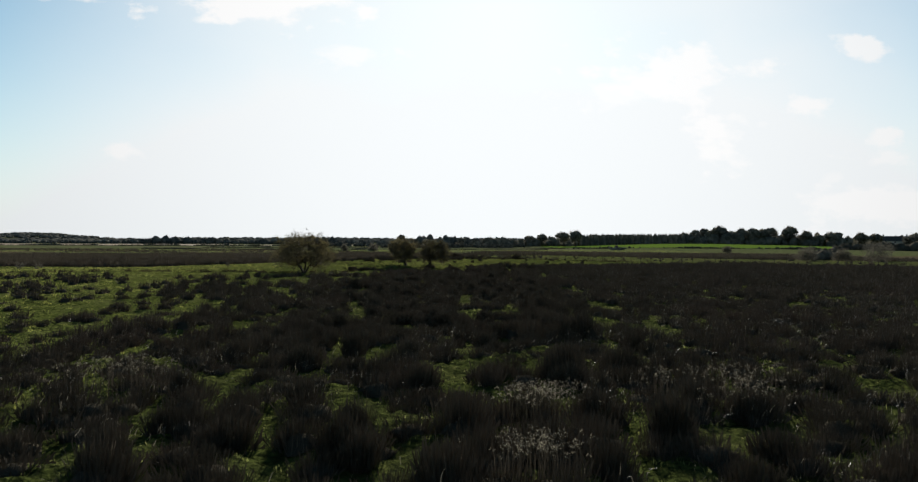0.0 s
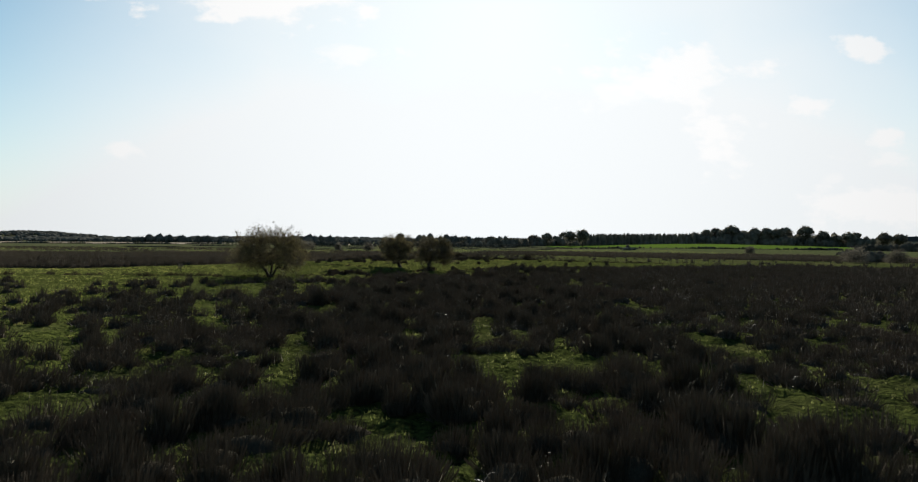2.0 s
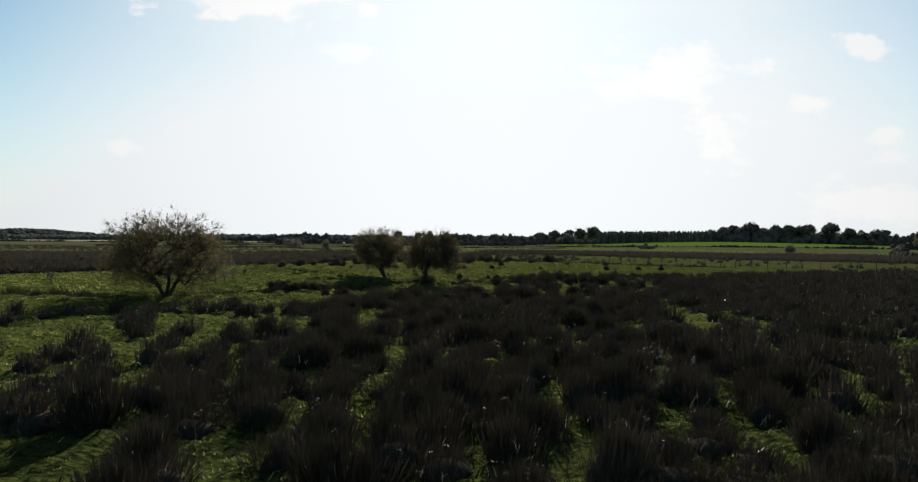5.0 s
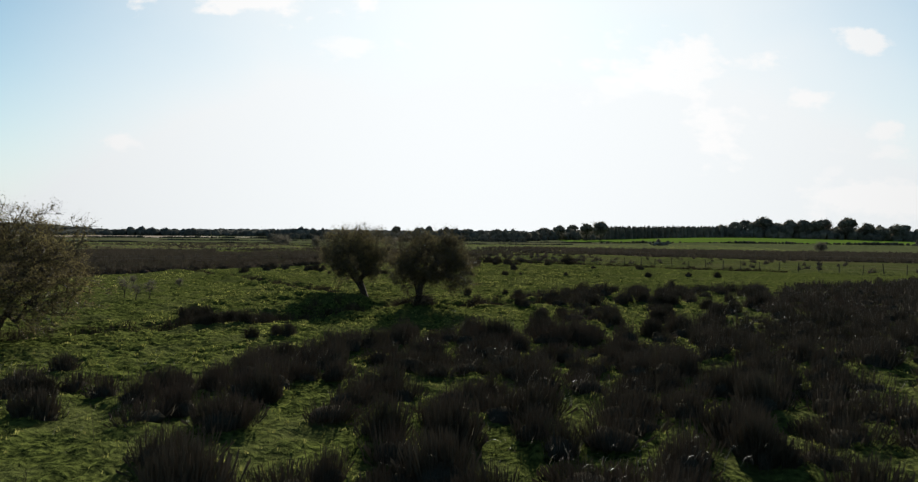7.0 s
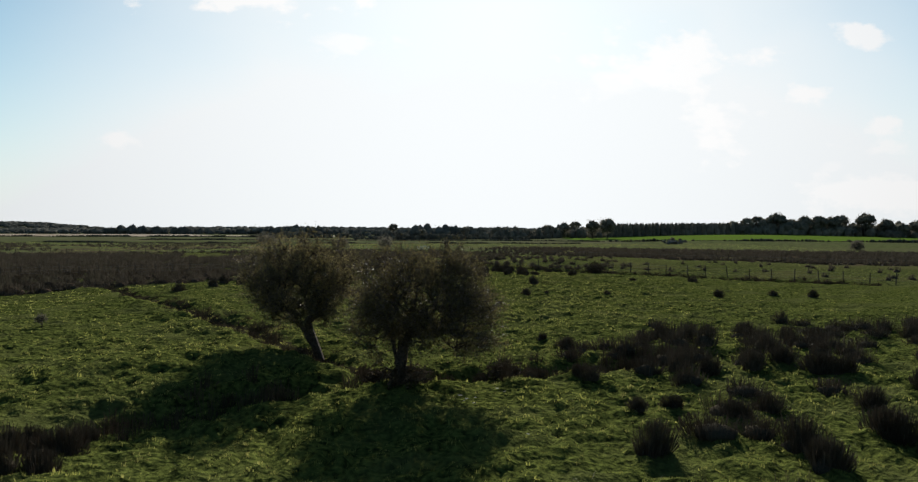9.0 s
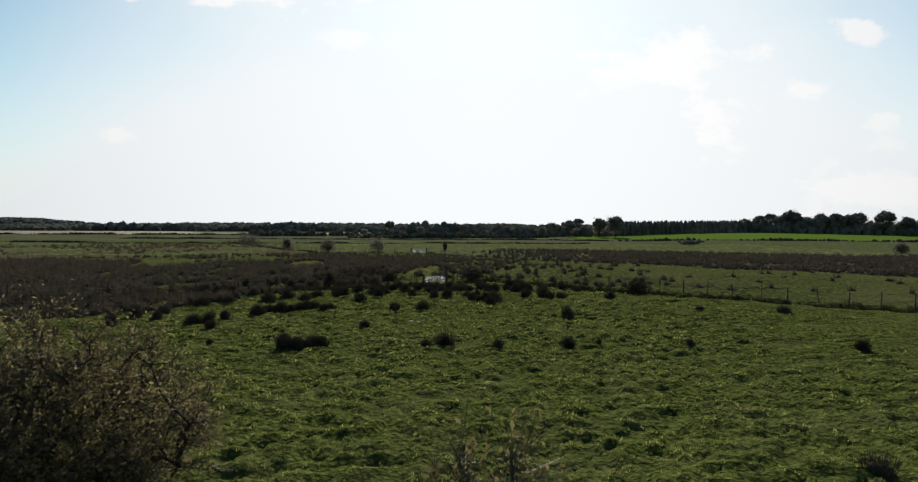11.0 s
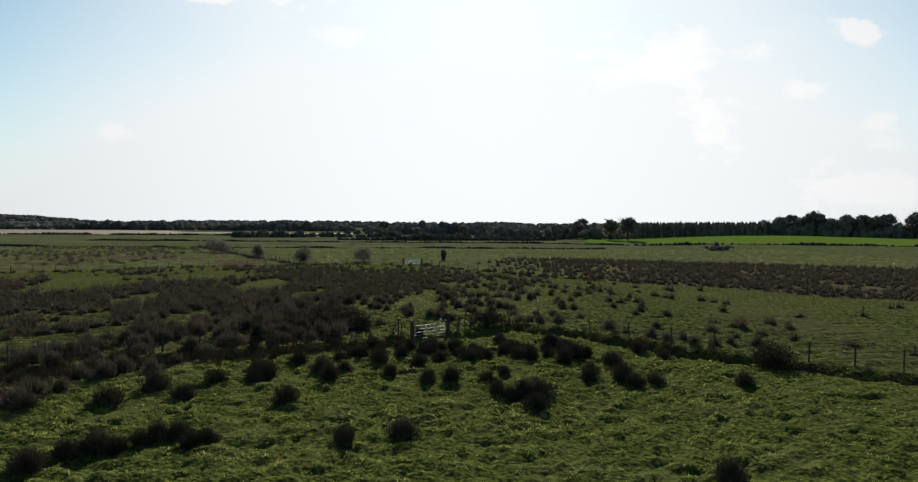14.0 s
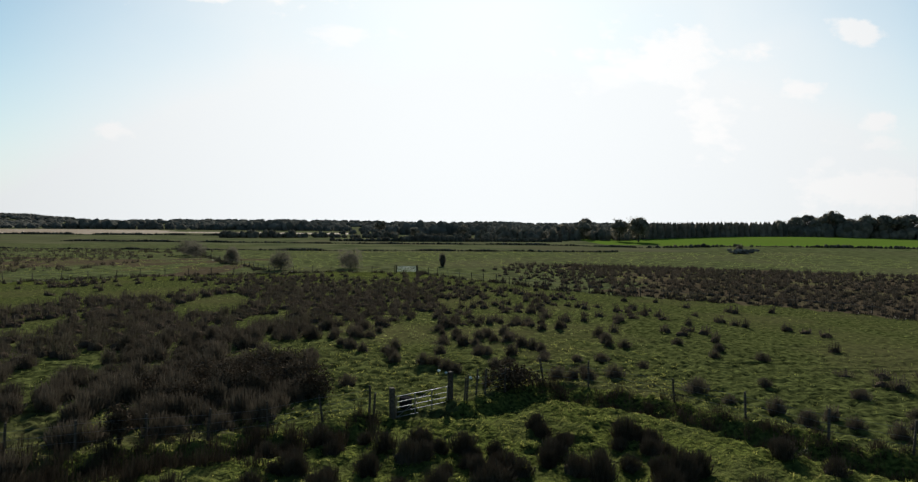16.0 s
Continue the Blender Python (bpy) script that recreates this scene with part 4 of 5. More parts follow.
# ---- trees ----
def tube_mesh(name, pts, parent, rad, material, sides=5):
    """A branching frame: each point is joined to its parent by a tapered tube."""
    pts, rad = np.asarray(pts), np.asarray(rad)
    kids = np.arange(1, len(pts))
    a, b = pts[parent[kids]], pts[kids]
    d = b - a
    ln = np.linalg.norm(d, axis=1)
    ok = ln > 1e-5
    a, b, d, kids = a[ok], b[ok], d[ok] / ln[ok][:, None], kids[ok]
    ref = np.where(np.abs(d[:, 2:3]) > 0.9, np.array([[1.0, 0, 0]]), np.array([[0, 0, 1.0]]))
    u = np.cross(d, ref)
    u /= np.linalg.norm(u, axis=1)[:, None]
    w = np.cross(d, u)
    ra, rb = np.minimum(rad[parent[kids]], rad[kids] * 1.5), rad[kids]
    ang = np.arange(sides) * 2 * np.pi / sides
    ring = lambda c, q: c[:, None] + (u[:, None] * np.cos(ang)[None, :, None] + w[:, None] * np.sin(ang)[None, :, None]) * q[:, None, None]
    v = np.concatenate([ring(a, ra), ring(b, rb)], 1).reshape(-1, 3)
    o = (np.arange(len(a)) * 2 * sides)[:, None]
    f = np.concatenate([o + np.array([[i, (i + 1) % sides, sides + (i + 1) % sides, sides + i]]) for i in range(sides)])
    return make_mesh(name, v, f, material, smooth=True)


def grow(trunks, targets, r, step=0.28, wobble=0.05, tip=0.006, power=0.47):
    """Trunk lines first, then every target is reached from the nearest wood."""
    pts, par, reach = [], [], []
    for line in trunks:
        prev = -1 if not pts else 0
        for p0, p1 in zip(line[:-1], line[1:]):
            p0, p1 = np.array(p0, float), np.array(p1, float)
            n = max(1, int(np.linalg.norm(p1 - p0) / step))
            for k in range(n + 1):
                if k == 0 and prev >= 0:
                    continue
                pts.append(p0 + (p1 - p0) * k / n + r.normal(0, wobble * 0.5, 3) * (k > 0))
                par.append(max(prev, 0))
                prev = len(pts) - 1
    centre = np.mean([np.array(l[-1]) for l in trunks], 0)
    order = np.argsort(np.linalg.norm(targets - centre, axis=1))
    for t in targets[order]:
        arr = np.array(pts)
        d = np.linalg.norm(arr - t, axis=1) + 0.35 * np.maximum(0, arr[:, 2] - t[2] + 0.15) + 0.6 * (arr[:, 2] < centre[2] * 0.55)
        j = int(np.argmin(d))
        a = arr[j]
        ln = np.linalg.norm(t - a)
        n = max(1, int(ln / step))
        prev = j
        sag = r.uniform(0.0, 0.12) * ln
        reach.append(len(pts) + n - 1)
        for k in range(1, n + 1):
            q = k / n
            p = a + (t - a) * q + np.array([0, 0, sag * 4 * q * (1 - q)]) + r.normal(0, wobble, 3) * (k < n)
            pts.append(p)
            par.append(prev)
            prev = len(pts) - 1
    pts, par = np.array(pts), np.array(par)
    load = np.zeros(len(pts))
    load[reach] = 1
    for i in range(len(pts) - 1, 0, -1):
        load[par[i]] += load[i]
    return pts, par, tip * np.maximum(load, 1) ** power, np.array(reach)


def leaf_cards(centres, size, r):
    """Small folded leaves with random turn: one quad each."""
    n = len(centres)
    a = r.normal(0, 1, (n, 3))
    a /= np.linalg.norm(a, axis=1)[:, None]
    b = np.cross(a, r.normal(0, 1, (n, 3)))
    b /= np.linalg.norm(b, axis=1)[:, None]
    s = size * r.uniform(0.6, 1.3, n)
    a, b = a * s[:, None], b * (s * 0.42)[:, None]
    v = np.stack([centres - a, centres - b * 1.0 - a * 0.1, centres + a, centres + b], 1).reshape(-1, 3)
    return v, np.arange(n * 4).reshape(-1, 4)


def crown_points(n, c, half, r, low=-0.8, hollow=0.35):
    """Points in a lumpy crown."""
    out = []
    ph = r.uniform(0, 6.28, 6)
    while len(out) < n:
        d = r.normal(0, 1, 3)
        d /= np.linalg.norm(d)
        if d[2] < low:
            continue
        az0 = math.atan2(d[1], d[0])
        lump = 0.80 + 0.16 * math.sin(2 * az0 + ph[0] + 3 * d[2]) + 0.14 * math.sin(5 * az0 + ph[1]) * math.cos(4 * d[2] + ph[2]) + 0.08 * math.sin(9 * az0 + 7 * d[2] + ph[3])
        k = (hollow + (1 - hollow) * r.uniform(0, 1) ** 0.5) * lump
        out.append(np.array(c) + d * np.array(half) * k)
    return np.array(out)


def tree(name, x, y, trunks, crown, half, seed, label, n_tips=420, leaves=9, leaf=0.05, low=-0.85, tip=0.0055, z=None, power=0.47):
    r = np.random.default_rng(seed)
    root = thing(name, x, y, ground_z(x, y) - 0.05 if z is None else z, label, "tree")
    targets = crown_points(n_tips, crown, half, r, low)
    pts, par, rad, tips = grow(trunks, targets, r, tip=tip, power=power)
    child("trunk", tube_mesh("trunk", pts, par, rad, M_BARK), root, "dark furrowed trunk and crooked limbs")
    per = 20
    root_t = np.repeat(pts[tips], per, 0)
    d = root_t - np.array(crown)
    d /= np.linalg.norm(d, axis=1)[:, None] + 1e-6
    d = d * 0.7 + r.normal(0, 0.55, d.shape)
    d[:, 2] += 0.25
    d *= (r.uniform(0.12, 0.62, len(d)) / (np.linalg.norm(d, axis=1) + 1e-6))[:, None]
    a_ = r.normal(0, 1, d.shape)
    side = np.cross(d, a_)
    side *= (0.0042 / (np.linalg.norm(side, axis=1) + 1e-6))[:, None]
    root_t = root_t + d * r.uniform(-0.3, 0.3, (len(d), 1))
    v = np.stack([root_t - side, root_t + side, root_t + d], 1).reshape(-1, 3)
    child("twig_spray", make_mesh("twig_spray", v, np.arange(len(v)).reshape(-1, 3), M_TWIG), root, "fine bare twigs")["kind"] = "stuff"
    bearer = r.integers(0, len(d), n_tips * leaves)
    spots = root_t[bearer] + d[bearer] * r.uniform(0.25, 1.05, (len(bearer), 1)) + r.normal(0, 0.03, (len(bearer), 3))
    v, f = leaf_cards(spots, leaf, r)
    child("crown", make_mesh("crown", v, f, M_LEAF), root, "sparse small olive leaves of late autumn")
    return root


tree("willow_tree", -5.5, 114.4, [[(0, 0, 0), (-0.35, 0, 0.8), (-0.85, 0.05, 1.6), (-1.25, 0.1, 2.1)], [(-0.85, 0.05, 1.6), (-0.2, 0.1, 2.3)]], (-0.95, 0.1, 3.45), (2.8, 2.5, 2.4), 41,
     "leaning willow with a thin rounded autumn crown", n_tips=1800, leaves=26, leaf=0.036, tip=0.0062)
tree("willow_tree", -1.75, 108.0, [[(0, 0, 0), (-0.1, 0, 0.9), (-0.2, 0, 1.6), (-0.25, 0, 2.3)], [(-0.15, 0, 1.35), (0.6, 0, 1.95), (1.5, 0, 2.2)]], (0.85, 0.1, 2.75), (3.3, 2.7, 2.15), 52,
     "spreading low willow with crooked limbs on a mossy mound", n_tips=1800, leaves=26, leaf=0.036, tip=0.0062, low=-0.9)
tree("willow_tree", -19.5, 95.0, [[(0, 0, 0), (-0.5, 0, 0.9), (-1.3, 0, 2.0)], [(0.1, 0, 0.2), (0.6, 0.1, 1.1), (1.4, 0.1, 2.1)], [(0, 0.1, 0.2), (0.1, 0.2, 1.3), (0.2, 0.2, 2.4)], [(-0.1, 0, 0.2), (-1.1, 0, 0.8), (-2.2, 0, 1.1)]],
     (0, 0, 3.2), (5.4, 4.2, 3.0), 63, "many-stemmed willow bush with a broad thinning crown", n_tips=2100, leaves=30, leaf=0.040, tip=0.0066, low=-0.95)


def sapling(x, y, h, seed):
    r = np.random.default_rng(seed)
    root = thing("thorn_sapling", x, y, ground_z(x, y) - 0.03, "small wind-bent thorn sapling on grazed grass", "sapling", "thorn saplings")
    targets = crown_points(40, (0, 0, h * 0.68), (h * 0.36, h * 0.3, h * 0.34), r)
    pts, par, rad, tips = grow([[(0, 0, 0), (0.05, 0, h * 0.35)]], targets, r, step=0.15, wobble=0.02, tip=0.006)
    child("trunk", tube_mesh("trunk", pts, par, rad, M_BARK, 4), root)
    v, f = leaf_cards(np.repeat(pts[tips], 8, 0) + r.normal(0, 0.09, (len(tips) * 8, 3)), 0.055, r)
    child("crown", make_mesh("crown", v, f, M_HEDGE), root, "dark small leaves")
    return root


for i, (x, y, h) in enumerate(((-21.8, 112.1, 1.5), (-20.7, 111.4, 1.1), (-20.2, 112.3, 1.4), (-53.2, 85.3, 2.0), (-51.7, 86.6, 1.8), (-26.1, 122.9, 1.0), (-21.7, 121.5, 0.9), (-33.8, 106.1, 1.1))):
    sapling(x, y, h, 200 + i)


def shrub(x, y, w, h, seed, name="hawthorn_bush", label="round dark hawthorn bush in a field hedge", leafy=3400, stem=0.0, size=0.13, leaf=None):
    r = np.random.default_rng(seed)
    root = thing(name, x, y, ground_z(x, y) - 0.05, label, "bush", "field bushes")
    half = (w / 2, w / 2.2, h * (1 - stem) / 2)
    c = (0, 0, h * 0.42) if stem == 0 else (0, 0, h * stem + half[2])
    half = half if stem else (half[0], half[1], h * 0.58)
    targets = crown_points(70, c, half, r)
    pts, par, rad, tips = grow([[(0, 0, 0), (0.05, 0, h * 0.35)]], targets, r, step=0.4, wobble=0.05, tip=0.012)
    child("trunk", tube_mesh("trunk", pts, par, rad, M_BARK, 4), root)
    v, f = leaf_cards(crown_points(leafy, c, half, r, low=-1.0, hollow=0.12) + r.normal(0, 0.09, (leafy, 3)), size, r)
    child("crown", make_mesh("crown", v, f, leaf or M_HEDGE), root, "dense dark twigs and leaves")
    return root


for i, (x, y, w, h) in enumerate(((-60.5, 318, 6, 4.6), (-56.5, 312, 6, 4.2), (-40.2, 286.5, 3.8, 3.8), (-26, 267.2, 5.4, 3.9), (-14.2, 271.6, 6.0, 4.0), (3.1, 280.5, 1.3, 2.8),
                                  (93.9, 164.5, 7, 4.0), (101.6, 161.9, 6, 3.5), (106.2, 155.4, 9, 5.5), (119.5, 267, 5.0, 3.4))):
    shrub(x, y, w, h, 300 + i)


ROUND = ((0.72, 0.0), (1.0, 0.34), (0.90, 0.66), (0.52, 0.90), (0.08, 1.0))
BOUGH = ((0.45, 0.0), (0.92, 0.22), (1.0, 0.55), (0.78, 0.86), (0.30, 1.0))
SPIRE = ((0.9, 0.0), (1.0, 0.45), (0.72, 0.74), (0.34, 0.90), (0.03, 1.0))


def lumps(px, py, wide, tall, r, form=ROUND, z=None):
    """Leafy masses of five uneven rings of seven points each."""
    n = len(px)
    z = height(px, py) if z is None else z
    vs, fs = [], []
    ang = np.arange(7) * 2 * np.pi / 7
    sink = np.minimum(1.5, tall * 0.2)
    for pr, ph in form:
        w = (wide / 2 * pr)[:, None] * r.uniform(0.75, 1.2, (n, 7))
        vs.append(np.stack([px[:, None] + np.cos(ang) * w, py[:, None] + np.sin(ang) * w, (z - sink)[:, None] + (tall + sink)[:, None] * (ph + r.uniform(-0.06, 0.06, (n, 7)))], -1))
    v = np.stack(vs, 1).reshape(-1, 3)
    o = (np.arange(n) * 35)[:, None]
    for k in range(4):
        for i in range(7):
            j = (i + 1) % 7
            fs.append(o + np.array([[k * 7 + i, k * 7 + j, k * 7 + 7 + j, k * 7 + 7 + i]]))
    return v, np.concatenate(fs)


def far_tree(seed, label, w, h, stem, name="field_tree", n=5200, size=0.30):
    r = np.random.default_rng(seed)
    root = thing(name, 0, 0, 0, label, "tree", "trees along the skyline")
    half = (w / 2, w / 2, h * (1 - stem) / 2)
    c = (0, 0, h * stem + half[2])
    targets = crown_points(90, c, half, r, low=-0.9)
    pts, par, rad, tips = grow([[(0, 0, 0), (0.1, 0, h * 0.3), (0.0, 0.1, h * 0.45)]], targets, r, step=0.9, wobble=0.12, tip=0.035)
    child("trunk", tube_mesh("trunk", pts, par, rad, M_BARK, 5), root)
    per = n // len(tips)
    cl = np.repeat(pts[tips], per, 0) + r.normal(0, w * 0.06, (per * len(tips), 3))
    cl = np.concatenate([cl[::2], crown_points(len(cl) // 2, c, half, r, hollow=0.3) + r.normal(0, w * 0.02, (len(cl) // 2, 3))])
    m = 34
    turn, off = r.uniform(0, 2 * np.pi, m), np.sqrt(r.uniform(0, 1, m))
    across, deep = w * r.uniform(0.16, 0.30, m), w * r.uniform(0.13, 0.22, m)
    top = h * stem + 2 * half[2] * (0.5 + 0.5 * np.sqrt(1 - 0.86 * off * off)) * r.uniform(0.86, 1.0, m)
    boughs = lumps(np.cos(turn) * off * w * 0.40, np.sin(turn) * off * w * 0.40, across, deep, r, BOUGH, top - deep)
    child("crown", make_mesh("crown", *joined([leaf_cards(cl, size, r), boughs]), M_WOODS), root, "dark clustered foliage with gaps")
    return root


kinds = [far_tree(400, "broad bare-edged oak standing above a wood", 13, 14, 0.12), far_tree(401, "tall round ash with an open dark crown", 10, 13, 0.12),
         far_tree(402, "dense roadside tree with a full dark crown", 9, 11, 0.12, n=6000), far_tree(403, "thin-crowned ash thinning in autumn", 10, 13, 0.35, n=2400)]
PLANTED = [(0, 211, 483, 1.0), (3, 196, 490, 0.85), (1, 224, 474, 0.95), (2, 236, 466, 1.1), (1, 252, 460, 1.1), (0, 268, 452, 0.62), (2, 188, 492, 0.85), (3, 203, 492, 0.95),
           (2, 92, 432, 1.05), (1, 86, 440, 0.8), (3, 132, 695, 1.12), (0, 300, 446, 0.6), (2, 318, 440, 0.65), (1, 246, 372, 0.8), (2, 258, 377, 0.9), (2, 266, 360, 0.8),
           (2, 66, 470, 0.75), (1, 75, 462, 0.72), (0, 20, 520, 0.55), (2, -8, 535, 0.6), (3, 244, 470, 1.0), (2, 218, 478, 0.95), (3, 282, 452, 0.8), (1, 262, 456, 0.85), (0, 276, 450, 0.75), (2, 206, 486, 1.0), (3, 230, 470, 0.95)]
for i, (k, x, y, s) in enumerate(PLANTED):
    m = Matrix.Translation((x, y, ground_z(x, y) - 0.2)) @ Matrix.Rotation(i * 1.7, 4, "Z") @ Matrix.Diagonal((s, s, s, 1))
    copy_thing(kinds[k], m)
for i, k in enumerate(kinds):
    k.matrix_basis = pose(*((330, 440), (120, 560), (352, 436), (-30, 560))[i], ground_z(*((330, 440), (120, 560), (352, 436), (-30, 560))[i]) - 0.2) @ Matrix.Scale(0.8, 4)


# ---- woods and hedges ----
def canopy(px, py, wide, tall, per, size, r, cone=False, z=None):
    """Many small crowns in one sheet of leaf cards."""
    n = len(px)
    z = height(px, py) if z is None else z
    rep = lambda q: np.repeat(q, per)
    d = r.normal(0, 1, (n * per, 3))
    d /= np.linalg.norm(d, axis=1)[:, None]
    k = r.uniform(0.15, 1, n * per) ** 0.5
    if cone:
        up = r.uniform(0, 1, n * per) ** 1.3
        rr = (1 - up ** 1.6) * 0.5 + 0.05
        pos = np.stack([rep(px) + d[:, 0] * rr * rep(wide), rep(py) + d[:, 1] * rr * rep(wide), rep(z) + up * rep(tall)], -1)
    else:
        pos = np.stack([rep(px) + d[:, 0] * k * rep(wide) / 2, rep(py) + d[:, 1] * k * rep(wide) / 2, rep(z) + rep(tall) * (0.5 + 0.5 * d[:, 2] * k)], -1)
    return leaf_cards(pos, rep(size), r)


def along(line, gap, r, jitter):
    out = []
    for (ax_, ay_), (bx_, by_) in zip(line[:-1], line[1:]):
        n = max(1, int(math.hypot(bx_ - ax_, by_ - ay_) / gap))
        for k in range(n):
            out.append((ax_ + (bx_ - ax_) * k / n + r.normal(0, jitter), ay_ + (by_ - ay_) * k / n + r.normal(0, jitter)))
    a = np.array(out)
    return a[:, 0], a[:, 1]


def crowns_of(px, py, wide, tall, r, per=6):
    """Broad trees: each crown a cluster of rounded boughs with a ragged leafy edge."""
    n = len(px)
    rep = lambda q: np.repeat(q, per)
    z = rep(height(px, py))
    a, k = r.uniform(0, 2 * np.pi, n * per), np.sqrt(r.uniform(0, 1, n * per))
    bx, by = rep(px) + np.cos(a) * k * rep(wide) * 0.36, rep(py) + np.sin(a) * k * rep(wide) * 0.36
    top = rep(tall) * (1.0 - 0.42 * k * k) * r.uniform(0.8, 1.05, n * per)
    low = top * r.uniform(0.0, 0.4, n * per)
    across = rep(wide) * r.uniform(0.34, 0.58, n * per)
    deep = np.minimum(top - low, across * r.uniform(0.8, 1.2, n * per))
    body = lumps(bx, by, across, deep, r, ROUND, z + top - deep)
    under = lumps(px, py, wide * 0.8, tall * 0.6, r)
    return [body, under, canopy(px, py, wide * 1.0, tall * 1.04, 50, np.sqrt(wide) * 0.105, r)]


r = np.random.default_rng(77)
rows = []
for k in range(5):
    x, y = along([(98 + k, 462 + k * 7), (150 + k, 484 + k * 7), (205 + k, 490 + k * 7)], 2.7, r, 0.4)
    tall = r.uniform(7.3, 8.0, x.size)
    rows.append(lumps(x, y, r.uniform(3.2, 4.4, x.size), tall, r, SPIRE))
    rows.append(canopy(x, y, np.full(x.size, 4.2), tall, 70, np.full(x.size, 0.24), r, cone=True))
v, f = joined(rows)
tagged(new("conifer_plantation", make_mesh("conifer_plantation", v, f, M_WOODS)), "dark even-topped conifer plantation behind green fields", "woods", kind="stuff")

rows = []
for k in range(5):
    x, y = along([(190, 488 + k * 7), (235, 466 + k * 7), (290, 446 + k * 7), (420, 410 + k * 7)], 3.8, r, 1.4)
    rows += crowns_of(x, y, r.uniform(6, 10, x.size), r.uniform(6.0, 9.0, x.size) * (1 + 0.28 * vnoise(x, y, 16, 62)), r)
for k in range(3):
    x, y = along([(30, 470 + 12 * k), (60, 462 + 12 * k), (100, 455 + 12 * k)], 4.5, r, 1.5)
    rows += crowns_of(x, y, r.uniform(5, 8, x.size), r.uniform(4.5, 8, x.size), r)
v, f = joined(rows)
tagged(new("broadleaf_wood", make_mesh("broadleaf_wood", v, f, M_WOODS)), "dark mixed wood at the edge of the fields", "woods", kind="stuff")

rows, crowns = [], []
HEDGES = (([(-110, 505), (-20, 530), (60, 500), (100, 470)], 4.3, 3.4), ([(-60, 640), (60, 640), (140, 600)], 8, 4), ([(-900, 860), (-300, 830), (100, 800), (400, 760)], 9, 5),
          ([(-160, 352), (-66, 349), (5, 353), (60, 352)], 0.65, 0.8), ([(-500, 545), (-200, 552), (-60, 560)], 1.2, 1.6), ([(-150, 425), (-60, 420), (40, 410), (78, 384)], 0.8, 1.3), ([(-45, 455), (20, 450), (60, 440)], 2.4, 2),
          ([(122, 392), (160, 384), (230, 366), (330, 340)], 1.2, 0.8), ([(230, 370), (262, 340), (300, 300)], 3.9, 2), ([(100, 170), (125, 200), (150, 260), (215, 345)], 2.2, 1.5), ([(80, 384), (120, 392)], 1.4, 1))
for line, tall, gap in HEDGES:
    gap = min(gap, (0.3 if tall > 2.2 else 0.55) * tall) if tall < 4 else gap
    x, y = along(line, gap, r, gap * 0.5)
    big = np.clip(0.8 + 0.6 * vnoise(x, y, 9 * tall, 61) + r.normal(0, 0.18, x.size), 0.3 if tall < 4 else 0.45, 1.4)
    if tall > 4:
        crowns.append((x, y, big * tall * 1.5, big * tall))
        continue
    rows.append(lumps(x, y, big * tall * 1.3, big * tall * 0.9, r))
    rows.append(canopy(x, y, big * tall * 1.6, big * tall, 6, np.full(x.size, 0.13 * tall + 0.08), r))
v, f = joined(rows)
tagged(new("field_hedges", make_mesh("field_hedges", v, f, M_HEDGE)), "dark hedges and tree rows dividing the farmland", "hedges", kind="stuff")

rows = []
for y0, n, w, t in ((950, 300, 11, 6.5), (1150, 340, 13, 8), (1500, 480, 15, 9), (2000, 560, 19, 11), (2700, 620, 24, 14), (3400, 680, 30, 17)):
    x = r.uniform(-0.95, 0.95, n) * y0
    clump = 0.5 + 0.5 * vnoise(x, x * 0 + y0, 0.09 * y0, 71)
    y = y0 + r.uniform(-0.08, 0.08, n) * y0
    rows.append(lumps(x, y, r.uniform(0.6, 1.5, n) * w, (0.45 + 0.55 * clump) * r.uniform(0.7, 1.12, n) * t, r))
near_rows = []
for x, y, w, t in crowns:
    (rows if y.mean() > 620 else near_rows).extend(crowns_of(x, y, w, t, r, 5))
x = r.normal(-2120, 210, 420)
y = r.normal(3480, 90, 420)
rows.append(lumps(x, y, r.uniform(18, 42, 420), r.uniform(7, 14, 420), r))
v, f = joined(rows)
tagged(new("hedgerow_trees", make_mesh("hedgerow_trees", *joined(near_rows), M_WOODS)), "rows of dark hedgerow trees across the farmland", "trees", kind="stuff")
tagged(new("distant_woods", make_mesh("distant_woods", v, f, M_DISTANT)), "low wooded country along the horizon", "woods", kind="stuff")


# ---- fences, gates ----
def post_mesh(tall, rad, seed):
    bm = bmesh.new()
    bar(bm, (0, 0, -0.3), (0.01 * (seed % 3 - 1), 0, tall), rad, 7, rad * 0.86)
    top = [e for e in bm.edges if all(v.co.z > tall - 0.01 for v in e.verts)]
    bmesh.ops.bevel(bm, geom=top, offset=rad * 0.3, segments=1, affect="EDGES")
    me = bpy.data.meshes.new("post")
    bm.to_mesh(me)
    bm.free()
    me.materials.append(M_POST)
    return me


POSTS = [post_mesh(1.12 + 0.06 * i, 0.05 + 0.006 * (i % 3), i) for i in range(4)]


